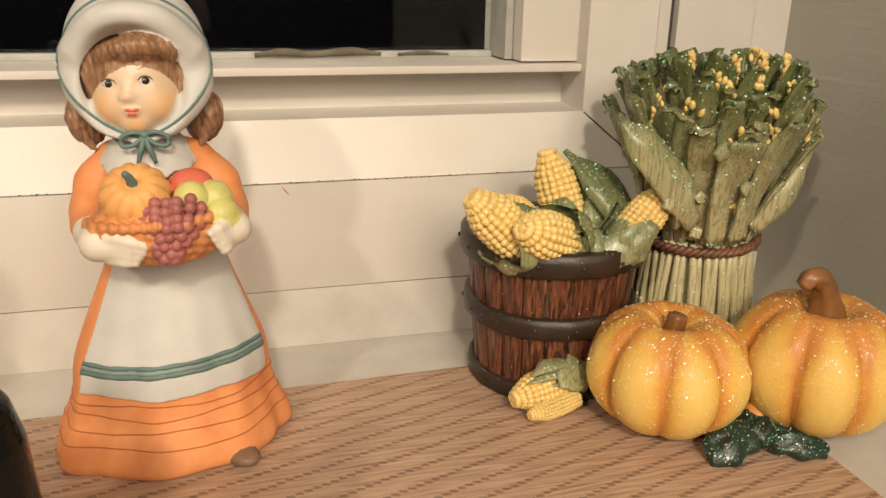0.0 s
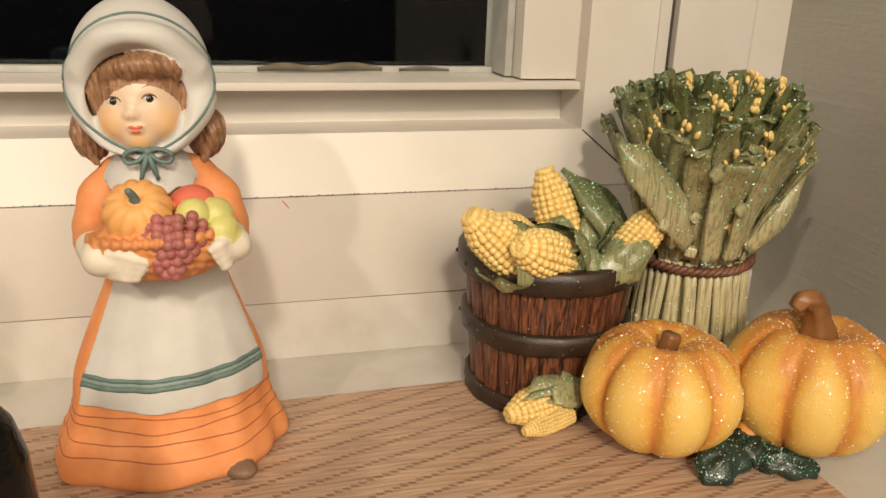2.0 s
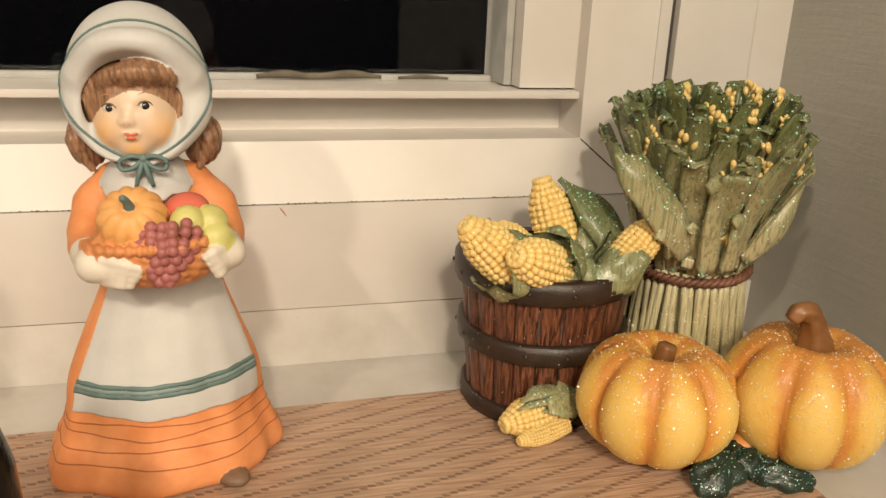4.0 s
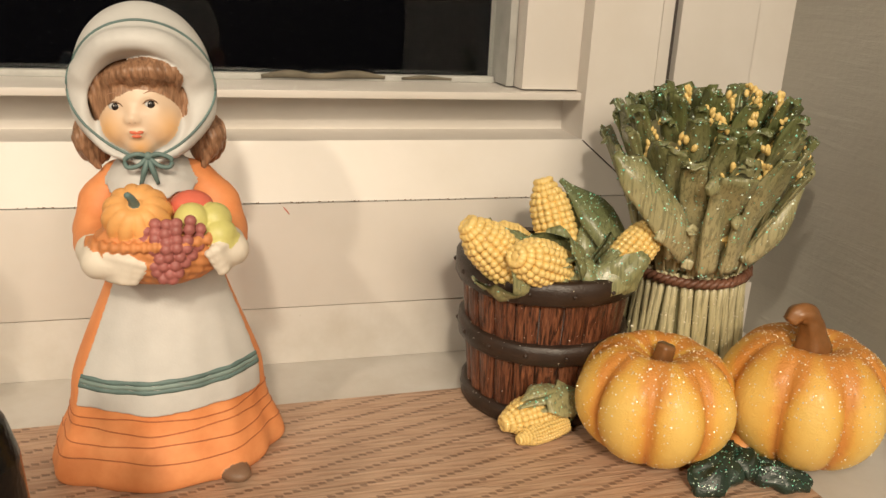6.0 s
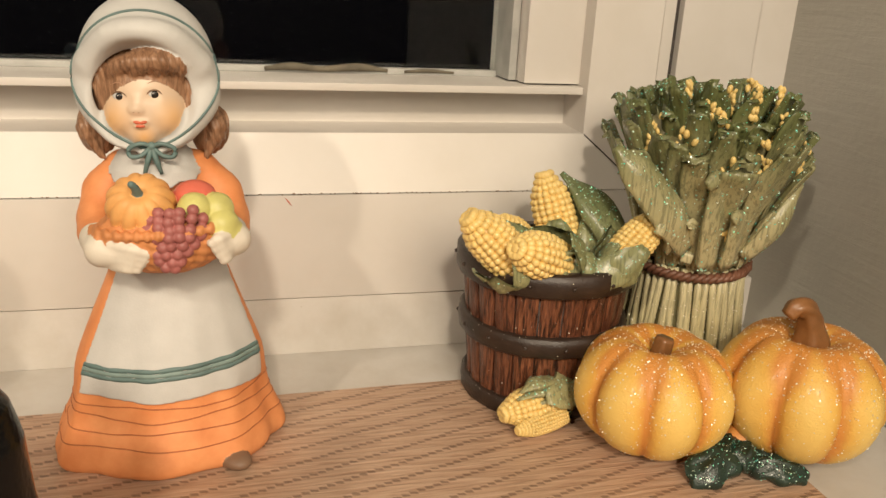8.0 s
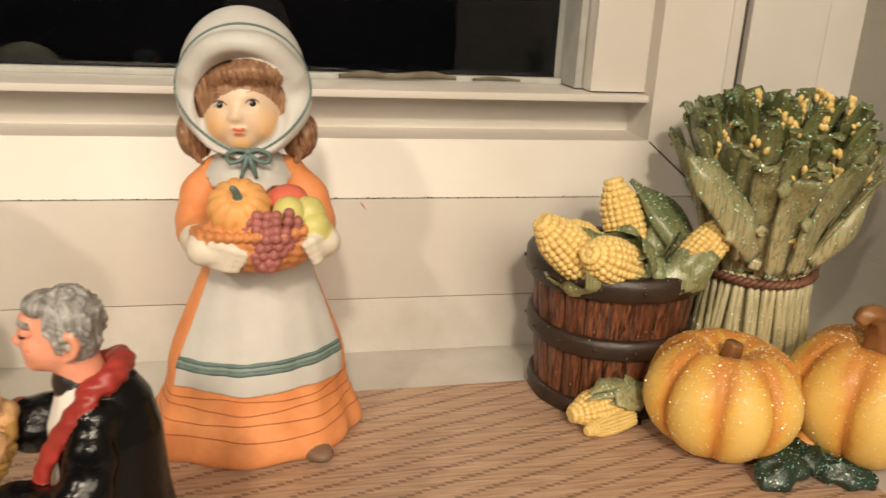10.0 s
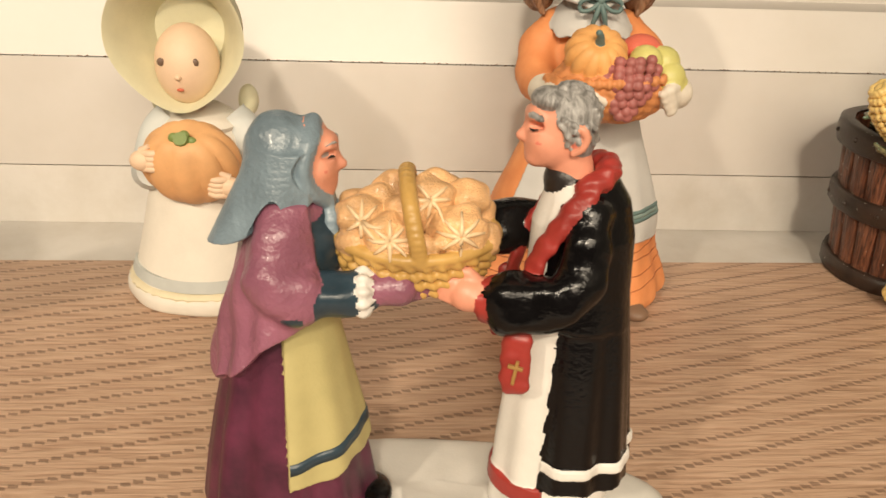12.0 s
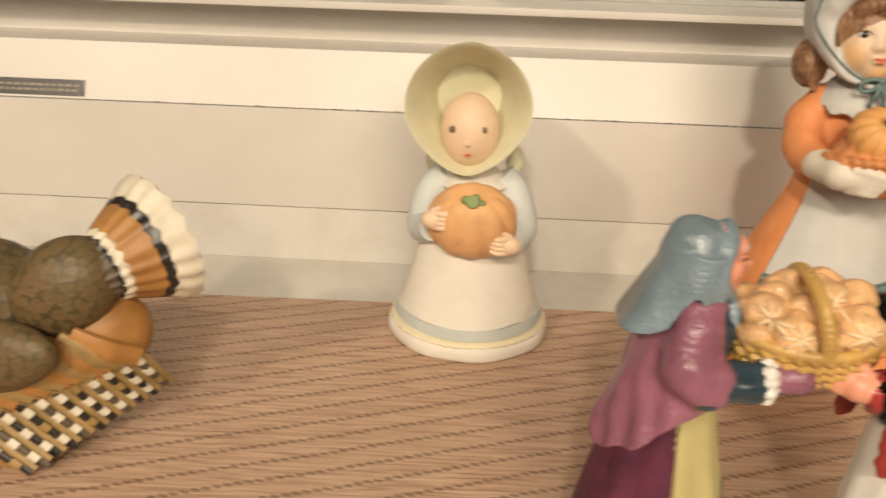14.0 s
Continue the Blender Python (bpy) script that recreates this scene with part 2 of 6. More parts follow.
# ---- sculpting kit: soft unions of simple forms, skinned as one surface ----
class Sculpt:
    """A block of distances that forms are pressed into; skin() gives its surface with a pigment for each face."""

    def __init__(self, lo, hi, step):
        self.lo, self.step = np.array(lo), step
        self.n = [int(round((b - a) / step)) + 1 for a, b in zip(lo, hi)]
        self.d = np.full(self.n, 0.02, np.float32)
        self.who = np.zeros(self.n, np.int16)
        self.mats = []

    def window(self, lo, hi):
        a = [max(0, int((p - o) / self.step)) for p, o in zip(lo, self.lo)]
        b = [min(n, int((p - o) / self.step) + 2) for p, o, n in zip(hi, self.lo, self.n)]
        s = tuple(slice(i, max(j, i + 1)) for i, j in zip(a, b))
        g = [(self.lo[i] + self.step * np.arange(s[i].start, s[i].stop)).astype(np.float32) for i in range(3)]
        return s, g[0][:, None, None], g[1][None, :, None], g[2][None, None, :]

    def press(self, form, lo, hi, m, k=0.001, cut=False):
        """Adds (or cuts) form(X, Y, Z), a distance, within a box; k is the width of the soft joint."""
        pad = 0.0025 + k
        s, X, Y, Z = self.window([v - pad for v in lo], [v + pad for v in hi])
        old = self.d[s]
        e = np.broadcast_to(form(X, Y, Z), old.shape).astype(np.float32)
        h = np.maximum(k - np.abs(old - (-e if cut else e)), 0) / k
        if cut:
            self.d[s] = np.maximum(old, -e) + h * h * k * 0.25
            return
        if m not in self.mats:
            self.mats.append(m)
        self.who[s] = np.where(e < old, self.mats.index(m), self.who[s])
        self.d[s] = np.minimum(old, e) - h * h * k * 0.25

    def egg(self, c, r, m, k=0.001, turn=(0, 0, 0), cut=False, rough=None):
        r = r if isinstance(r, tuple) else (r, r, r)
        R = np.array(Euler([radians(a) for a in turn]).to_matrix().transposed())

        def form(X, Y, Z):
            x, y, z = X - c[0], Y - c[1], Z - c[2]
            q = [(R[i][0] * x + R[i][1] * y + R[i][2] * z) / r[i] for i in range(3)]
            k0 = np.sqrt(q[0] ** 2 + q[1] ** 2 + q[2] ** 2) + 1e-6
            k1 = np.sqrt((q[0] / r[0]) ** 2 + (q[1] / r[1]) ** 2 + (q[2] / r[2]) ** 2) + 1e-6
            e = k0 * (k0 - 1) / k1
            return e + rough(X, Y, Z) if rough else e
        w = max(r)
        self.press(form, [v - w for v in c], [v + w for v in c], m, k, cut)

    def limb(self, pts, radii, m, k=0.001, steps=4, flat=1.0, side=(0, 1, 0), rough=None):
        """A bent, tapering limb; flat squeezes it along side."""
        R = list(radii) if hasattr(radii, "__len__") else [radii] * len(pts)
        P, R = spline([Vector(p) for p in pts], R, steps) if steps else ([Vector(p) for p in pts], R)
        S = np.array(Vector(side).normalized())

        def form(X, Y, Z):
            best = None
            for a, b, ra, rb in zip(P, P[1:], R, R[1:]):
                ab = b - a
                t = np.clip(((X - a.x) * ab.x + (Y - a.y) * ab.y + (Z - a.z) * ab.z) / max(ab.length_squared, 1e-12), 0, 1)
                x, y, z = X - a.x - t * ab.x, Y - a.y - t * ab.y, Z - a.z - t * ab.z
                q = x * x + y * y + z * z
                if flat != 1.0:
                    q = q + (1 / flat ** 2 - 1) * (x * S[0] + y * S[1] + z * S[2]) ** 2
                e = np.sqrt(q) - (ra + t * (rb - ra))
                best = e if best is None else np.minimum(best, e)
            return best + rough(X, Y, Z) if rough else best
        w = max(R)
        lo = [min(p[i] for p in P) - w for i in range(3)]
        hi = [max(p[i] for p in P) + w for i in range(3)]
        self.press(form, lo, hi, m, k)

    def turned(self, prof, at, sy, m, k=0.001, fold=None, sector=None, z0=None, z1=None, grow=0.0, lean=0.0, slope=0.9):
        """A turned form round the axis at (x, y): prof is (radius, z); fold(angle, z) is added to the radius; sector keeps a wedge, in degrees; lean shifts it along x with height."""
        zs, rs = [p[1] for p in prof], [p[0] for p in prof]
        lo_z, hi_z = zs[0] if z0 is None else z0, zs[-1] if z1 is None else z1
        big = max(rs) * 1.1 + abs(grow)

        def form(X, Y, Z):
            x, y = X - at[0] - lean * Z, (Y - at[1]) / sy
            a = np.arctan2(y, x)
            r = np.interp(Z.ravel(), zs, rs).astype(np.float32)[None, None, :] + grow
            if fold:
                r = r + fold(a, Z)
            rad = np.sqrt(x * x + y * y)
            low = lo_z(a) if callable(lo_z) else lo_z
            e = np.maximum((rad - r) * slope * (0.5 + 0.5 * sy), np.maximum(low - Z, Z - hi_z))
            if sector:
                mid, half = radians((sector[0] + sector[1]) / 2), radians(sector[1] - sector[0]) / 2
                off = np.abs((a - mid + np.pi) % (2 * np.pi) - np.pi) - half
                e = np.maximum(e, off * rad * 0.8)
            return e
        zl = zs[0] if callable(lo_z) else lo_z
        self.press(form, (at[0] - big, at[1] - big, zl), (at[0] + big, at[1] + big, hi_z), m, k)

    def at(self, p):
        """The distance at a point, between the grid's values."""
        q = (np.array(p) - self.lo) / self.step
        i = np.clip(q.astype(int), 0, np.array(self.n) - 2)
        f = np.clip(q - i, 0, 1)
        c = self.d[i[0]:i[0] + 2, i[1]:i[1] + 2, i[2]:i[2] + 2]
        c = c[0] * (1 - f[0]) + c[1] * f[0]
        c = c[0] * (1 - f[1]) + c[1] * f[1]
        return float(c[0] * (1 - f[2]) + c[1] * f[2])

    def front(self, x, z, out=0.0, y0=None):
        """The point of the surface that one meets when going along +y at (x, z)."""
        y = float(self.lo[1]) if y0 is None else y0
        while y < self.lo[1] + self.step * (self.n[1] - 1):
            e = self.at((x, y, z))
            if e < 0.00005:
                break
            y += max(e * 0.7, 0.00005)
        return (x, y - out, z)

    def skin(self, c, at=None):
        """The surface of the block, added to the mesh c."""
        d, n = self.d, self.n
        ins = d < 0
        count = np.zeros([v - 1 for v in n], np.int8)
        corners = [(i, j, k) for i in (0, 1) for j in (0, 1) for k in (0, 1)]
        view = lambda g, o: g[o[0]:n[0] - 1 + o[0], o[1]:n[1] - 1 + o[1], o[2]:n[2] - 1 + o[2]]
        for o in corners:
            count += view(ins, o)
        cell = np.argwhere((count > 0) & (count < 8))
        index = np.full([v - 1 for v in n], -1, np.int32)
        index[tuple(cell.T)] = np.arange(len(cell))
        val = {o: d[tuple((cell + o).T)] for o in corners}
        total, num = np.zeros((len(cell), 3)), np.zeros(len(cell))
        for o in corners:
            for ax in range(3):
                if o[ax] == 0:
                    p = tuple(v + (i == ax) for i, v in enumerate(o))
                    a, b = val[o], val[p]
                    hit = (a < 0) != (b < 0)
                    t = np.where(hit, a / np.where(hit, a - b, 1), 0)
                    q = np.tile(np.array(o, float), (len(cell), 1))
                    q[:, ax] += t
                    total += q * hit[:, None]
                    num += hit
        verts = self.lo + self.step * (cell + total / num[:, None])
        at = at or Matrix.Identity(4)
        M = np.array(at)
        verts = verts @ M[:3, :3].T + M[:3, 3]
        base = len(c.v)
        c.v += [tuple(v) for v in verts.tolist()]
        slots = np.array([c.slot(m) for m in self.mats])
        for ax in range(3):
            u, v = [(1, 2), (2, 0), (0, 1)][ax]
            a = np.take(ins, range(n[ax] - 1), ax)
            b = np.take(ins, range(1, n[ax]), ax)
            e = np.argwhere(a != b)
            e = e[(e[:, u] > 0) & (e[:, v] > 0) & (e[:, u] < n[u] - 1) & (e[:, v] < n[v] - 1)]
            du, dv = np.eye(3, dtype=int)[u], np.eye(3, dtype=int)[v]
            q = np.stack([index[tuple((e - s * du - t * dv).T)] for s, t in ((1, 1), (0, 1), (0, 0), (1, 0))], 1)
            flip = ~a[tuple(e.T)]
            q[flip] = q[flip][:, ::-1]
            inner = e + np.outer(flip, np.eye(3, dtype=int)[ax])
            k = slots[self.who[tuple(inner.T)]]
            c.f += [tuple(r) for r in (q + base).tolist()]
            c.k += k.tolist()


def ripple(scale, size, seed=0.0):
    """Cheap uneven relief for the sculpted forms: crossed waves of two sizes."""
    def f(X, Y, Z):
        a = np.sin(X * scale + 1.7 * np.sin(Y * scale * 0.7 + seed)) + np.sin(Z * scale * 0.9 + 1.3 * np.sin(X * scale * 0.6 + 2 * seed)) + np.sin((Y + Z) * scale * 1.1 + seed)
        return a * (size / 3)
    return f


# ---- the window, sill and walls ----
WALL_Y, SIDE_X, LEFT_X, TOP_Z = 0.345, 0.2660, -0.62, 0.62
SILL_Z = -0.003


c = Clay()
c.block((-0.70, -0.02, -0.05), (SIDE_X, WALL_Y + 0.02, SILL_Z), SILL, 0.002)
c.make("window_sill", label="white painted wooden window sill with small specks of dirt", category="window sill", kind="structure", crease=30)

c = Clay()
c.block((-0.60, 0.045, SILL_Z), (0.2035, 0.3045, 0.0), MAT, 0.0007)
mat = c.make("table_mat", label="tan wood-look embossed mat lying on the white sill", category="mat", crease=30)
mat.matrix_world = pose(0, 0.305, 0, 0, 0, 1.0) @ pose(0, -0.305, 0)

# the lower frame member runs along x; mitred at its right end into the jamb
C_Z, C_Y, A_Z, B_Z = 0.0942, 0.356, 0.0705, 0.0235
CX, AX = 0.1705, 0.1975
c = Clay()
c.block((LEFT_X, WALL_Y + 0.001, SILL_Z), (SIDE_X, WALL_Y + 0.03, B_Z), SILL, 0.0006)
c.make("trim", label="white vinyl strip under the window frame, dirty along the sill", category="trim", kind="structure", crease=30)
c = Clay()
c.block((LEFT_X, WALL_Y - 0.0002, B_Z + 0.0006), (AX, WALL_Y + 0.03, A_Z - 0.0004), VINYL, 0.0007)
c.make("trim", label="flat white vinyl band of the window frame", category="trim", kind="structure", crease=30)
c = Clay()
# sloping band with its mitre, the recess above it
c.sheet([[(LEFT_X, WALL_Y + 0.0006, A_Z), (LEFT_X, C_Y, C_Z), (LEFT_X, C_Y + 0.025, C_Z + 0.0004), (LEFT_X, C_Y + 0.0255, 0.113)],
         [(AX, WALL_Y + 0.0006, A_Z), (CX, C_Y, C_Z), (CX, C_Y + 0.025, C_Z + 0.0004), (CX, C_Y + 0.0255, 0.113)]], VINYL)
c.make("window_1", label="white vinyl window frame with a sloping mitred lower member", category="window frame", kind="structure", smooth=False)
win = bpy.data.objects["window_1"]


def piece(name, lo, hi, m, bevel=0.0008, label="", parent=win):
    c = Clay()
    c.block(lo, hi, m, bevel)
    return c.make(name, parent, label, crease=30)


GLASS_Y = 0.400
piece("ledge", (LEFT_X, 0.361, 0.1110), (0.1765, GLASS_Y + 0.01, 0.1143), VINYL, 0.0009)
piece("glazing_bead", (LEFT_X, GLASS_Y - 0.006, 0.1143), (0.1394, GLASS_Y - 0.001, 0.1172), BEAD, 0.0006, "grey glazing bead")
piece("stile", (0.1437, 0.3665, 0.1150), (CX + 0.003, GLASS_Y + 0.02, TOP_Z), VINYL)
piece("glazing_bead", (0.1397, 0.377, 0.1150), (0.1434, GLASS_Y - 0.001, TOP_Z), BEAD, 0.0006, "grey glazing bead")
piece("mullion", (-0.154, 0.384, 0.1143), (-0.130, GLASS_Y + 0.02, TOP_Z), VINYL)
for x0, x1 in ((-0.130, 0.1425), (LEFT_X, -0.154)):
    p = piece("pane", (x0, GLASS_Y + 0.001, 0.116), (x1, GLASS_Y + 0.004, TOP_Z), GLASS, 0.0)
    p.visible_shadow = False
# right jamb: slope, flat and casing
c = Clay()
c.sheet([[(CX, C_Y + 0.027, C_Z), (CX, C_Y, C_Z), (AX, WALL_Y + 0.0006, A_Z)], [(CX, C_Y + 0.027, TOP_Z), (CX, C_Y, TOP_Z), (AX, WALL_Y + 0.0006, TOP_Z)]], VINYL)
c.make("jamb", win, smooth=False)
GAP = 0.2030
piece("jamb", (AX, WALL_Y, B_Z + 0.001), (GAP, WALL_Y + 0.03, TOP_Z), VINYL)
piece("seal", (GAP, WALL_Y + 0.003, B_Z), (GAP + 0.003, WALL_Y + 0.03, TOP_Z), DARK, 0.0, "dark gap")
piece("casing", (GAP + 0.003, WALL_Y - 0.001, B_Z + 0.0012), (0.2440, WALL_Y + 0.03, TOP_Z), VINYL, 0.0015)
piece("casing", (0.2442, WALL_Y + 0.004, B_Z + 0.0012), (SIDE_X, WALL_Y + 0.03, TOP_Z), VINYL)
piece("mitre_joint", (-0.00022, -0.0003, 0), (0.00022, 0.0003, 0.0370), DARK, 0.0, "thin dark mitre line").matrix_world = \
    Matrix.Translation((AX, WALL_Y, A_Z)) @ (Vector((CX - AX, C_Y - WALL_Y, C_Z - A_Z)).to_track_quat("Z", "Y").to_matrix().to_4x4())

c = Clay()
c.block((SIDE_X, -0.4, -0.75), (SIDE_X + 0.1, WALL_Y + 0.05, 2.1), GREY)
c.make("wall_east", label="grey painted return wall with brush marks", category="wall", kind="structure", smooth=False)
c = Clay()
c.block((-0.72, WALL_Y + 0.0, -0.75), (LEFT_X, WALL_Y + 0.1, 2.1), GREY)
c.make("wall_north", label="grey painted wall beside the window", category="wall", kind="structure", smooth=False)
c = Clay()
c.block((LEFT_X, WALL_Y, TOP_Z), (SIDE_X, WALL_Y + 0.1, 2.1), GREY)
c.make("wall_north", label="grey painted wall above the window", category="wall", kind="structure", smooth=False)
# unseen room shell, added to close the space; dark to limit bounce and reflections
for nm, lo, hi in (("wall_south", (-1.6, -2.3, -0.75), (1.6, -2.2, 2.1)), ("wall_west", (-1.7, -2.2, -0.75), (-1.6, WALL_Y + 0.1, 2.1)),
                   ("wall_north", (-1.6, WALL_Y, -0.75), (-0.72, WALL_Y + 0.1, 2.1)), ("wall_east", (1.6, -2.2, -0.75), (1.7, -0.4, 2.1)),
                   ("wall_east", (SIDE_X + 0.1, -0.4, -0.75), (1.7, -0.3, 2.1)), ("wall_north", (-0.70, 0.0, -0.75), (SIDE_X, WALL_Y, -0.05)),
                   ("floor", (-1.7, -2.3, -0.85), (1.7, WALL_Y, -0.75)), ("ceiling", (-1.7, -2.3, 2.1), (1.7, WALL_Y + 0.1, 2.2))):
    c = Clay()
    c.block(lo, hi, PLAIN)
    c.make(nm, label="plain unseen room surface, added and kept near-black", category=nm.split("_")[0], kind="structure", smooth=False)

# ---- pigments ----
def C3(name, c, rough=0.5, **k):
    return ceramic(name, c, rough, **k)


BISQUE = C3("white_bisque", (0.55, 0.545, 0.53), 0.55, vary=0.07)
ORANGE = C3("orange_bisque", (0.70, 0.29, 0.115), 0.6, vary=0.2, dark=(0.66, 0.225, 0.075))
RIM = C3("brown_line", (0.44, 0.14, 0.05), 0.6)
TEAL = C3("teal_line", (0.12, 0.19, 0.185), 0.55, vary=0.3)
TEALWASH = C3("teal_wash", (0.20, 0.28, 0.265), 0.55, vary=0.25)
LIP = C3("red_lip", (0.62, 0.14, 0.07), 0.5)
INK = C3("dark_ink", (0.02, 0.016, 0.015), 0.35)
BROW = C3("brow_brown", (0.42, 0.24, 0.15), 0.5)
GLOVE = C3("cream_glove", (0.70, 0.64, 0.55), 0.55, vary=0.08)
SQUASH = C3("squash_orange", (0.77, 0.39, 0.13), 0.55, vary=0.2)
GRAPE = C3("grape_red", (0.36, 0.12, 0.11), 0.5, vary=0.3)
APPLE = C3("green_apple", (0.62, 0.58, 0.20), 0.45)
REDAPPLE = C3("red_apple", (0.62, 0.14, 0.09), 0.45)
WICKER = C3("wicker_orange", (0.62, 0.25, 0.09), 0.6, vary=0.3)
SHOE = C3("brown_shoe", (0.20, 0.12, 0.075), 0.5)


# ---- figurine of a bonneted girl ----
def arc_patch(c, rad, a0, a1, z0, z1, off, m, at=None, sx=1.0, sy=1.0, na=32, nz=10, low=None):
    """A raised shell over a turned form: rad(z, angle) is the form, its rim is sunk into it."""
    rows = []
    for i in range(nz + 3):
        v = min(max((i - 1) / nz, 0), 1)
        row = []
        for j in range(na + 3):
            u = min(max((j - 1) / na, 0), 1)
            a = radians(a0 + (a1 - a0) * u)
            zl = z0 + (low(u) if low else 0.0)
            z = zl + (z1 - zl) * v
            edge = i in (0, nz + 2) or j in (0, na + 2)
            r = rad(z, a) + (-0.0012 if edge else off)
            row.append((r * sx * math.cos(a), r * sy * math.sin(a), z))
        rows.append(row)
    c.sheet(rows, m, at)


def lerp_profile(prof):
    def f(z):
        for (r0, z0), (r1, z1) in zip(prof, prof[1:]):
            if z <= z1:
                return r0 + (r1 - r0) * max(0.0, (z - z0)) / (z1 - z0)
        return prof[-1][0]
    return f


def gourd(c, at, r, m, lobes=10, depth=0.13, dent=0.35, turn=(0, 0, 0), seg=60, rings=18):
    def warp(p):
        a = math.atan2(p.y, p.x)
        k = depth * (abs(math.sin(lobes * a / 2)) ** 0.55 - 1) * (p.x * p.x + p.y * p.y) ** 0.35
        q = math.exp(-((p.x * p.x + p.y * p.y) / 0.12))
        return (p.x * k, p.y * k, -dent * q * p.z)
    c.ball(at, r, m, turn, seg, rings, warp)


def bonnet(c, z0, spec, m, lip, edge_ring, at, pinch=0.35, seg=64):
    """Rings round the face, from inside the brim over its edge to the crown: (y, half width, up, down)."""
    rows = []
    for y, hw, up, down in spec:
        row = []
        for j in range(seg):
            a = 2 * math.pi * j / seg
            s = math.sin(a)
            x = hw * math.cos(a) * (1 - pinch * max(0.0, -s) ** 2)
            row.append((x, y, z0 + (up if s > 0 else down) * s))
        rows.append(row)
    c.sheet(rows, m, at, True)
    if lip:
        for k, w in edge_ring:
            pts = [at @ Vector(p) for p in rows[k]]
            c.tube(pts + pts[:1], w, lip, 6)


def hand(c, p, d, size, m, side):
    """A mitten of four fingers and a thumb; d points along the fingers."""
    p, d = Vector(p), Vector(d).normalized()
    up = Vector((0, 0, 1))
    c.ball(p, (size, size * 0.75, size * 0.85), m)
    for k in range(4):
        q = p + up * size * (0.62 - 0.42 * k)
        c.tube([q, q + d * size * 1.0 + Vector((0, -0.2 * size, 0)), q + d * size * 1.75 + Vector((0, 0.25 * size, 0))], [size * 0.32, size * 0.31, size * 0.2], m, 8, steps=3)
    q = p + up * size * 0.8
    c.tube([q, q + d * size * 0.8 + up * size * 0.4], [size * 0.33, size * 0.2], m, 8)


def girl_skin():
    """Flesh bisque with an ochre blush brushed on both cheeks and the chin."""
    n = Nodes("bisque_skin")
    near = None
    for x, y, z, r in ((-0.0105, -0.0125, 0.1150, 0.0070), (0.0060, -0.0125, 0.1155, 0.0070), (-0.0020, -0.0150, 0.1100, 0.0045)):
        v = n.t.nodes.new("ShaderNodeVectorMath")
        v.operation = "DISTANCE"
        n.put(v.inputs[0], n.pos)
        v.inputs[1].default_value = (x, y, z)
        k = n.math("MAXIMUM", n.math("SUBTRACT", 1.0, n.math("DIVIDE", v.outputs["Value"], r)), 0.0)
        near = n.math("MAXIMUM", near, k) if near else k
    col = n.mix(n.math("MULTIPLY", near, 0.9), (0.66, 0.50, 0.365), (0.72, 0.40, 0.15))
    return n.done(col, n.math("MULTIPLY_ADD", n.noise(90, 3), 0.12, 0.36), n.bump(n.noise(1500, 2), 0.05, 0.0003))


def hair_paint(name, low, high):
    """Modelled hair, fired brown: darker in the combed grooves."""
    n = Nodes(name)
    g = n.noise(1.0, 3, 0.6, n.scaled(900, 500, 160), 0.8)
    return n.done(n.ramp(g, (0.35, low), (0.65, high)), 0.42, n.bump(g, 0.6, 0.0006))


GIRLSKIN, GIRLHAIR = girl_skin(), hair_paint("brown_hair", (0.17, 0.085, 0.045), (0.36, 0.20, 0.115))


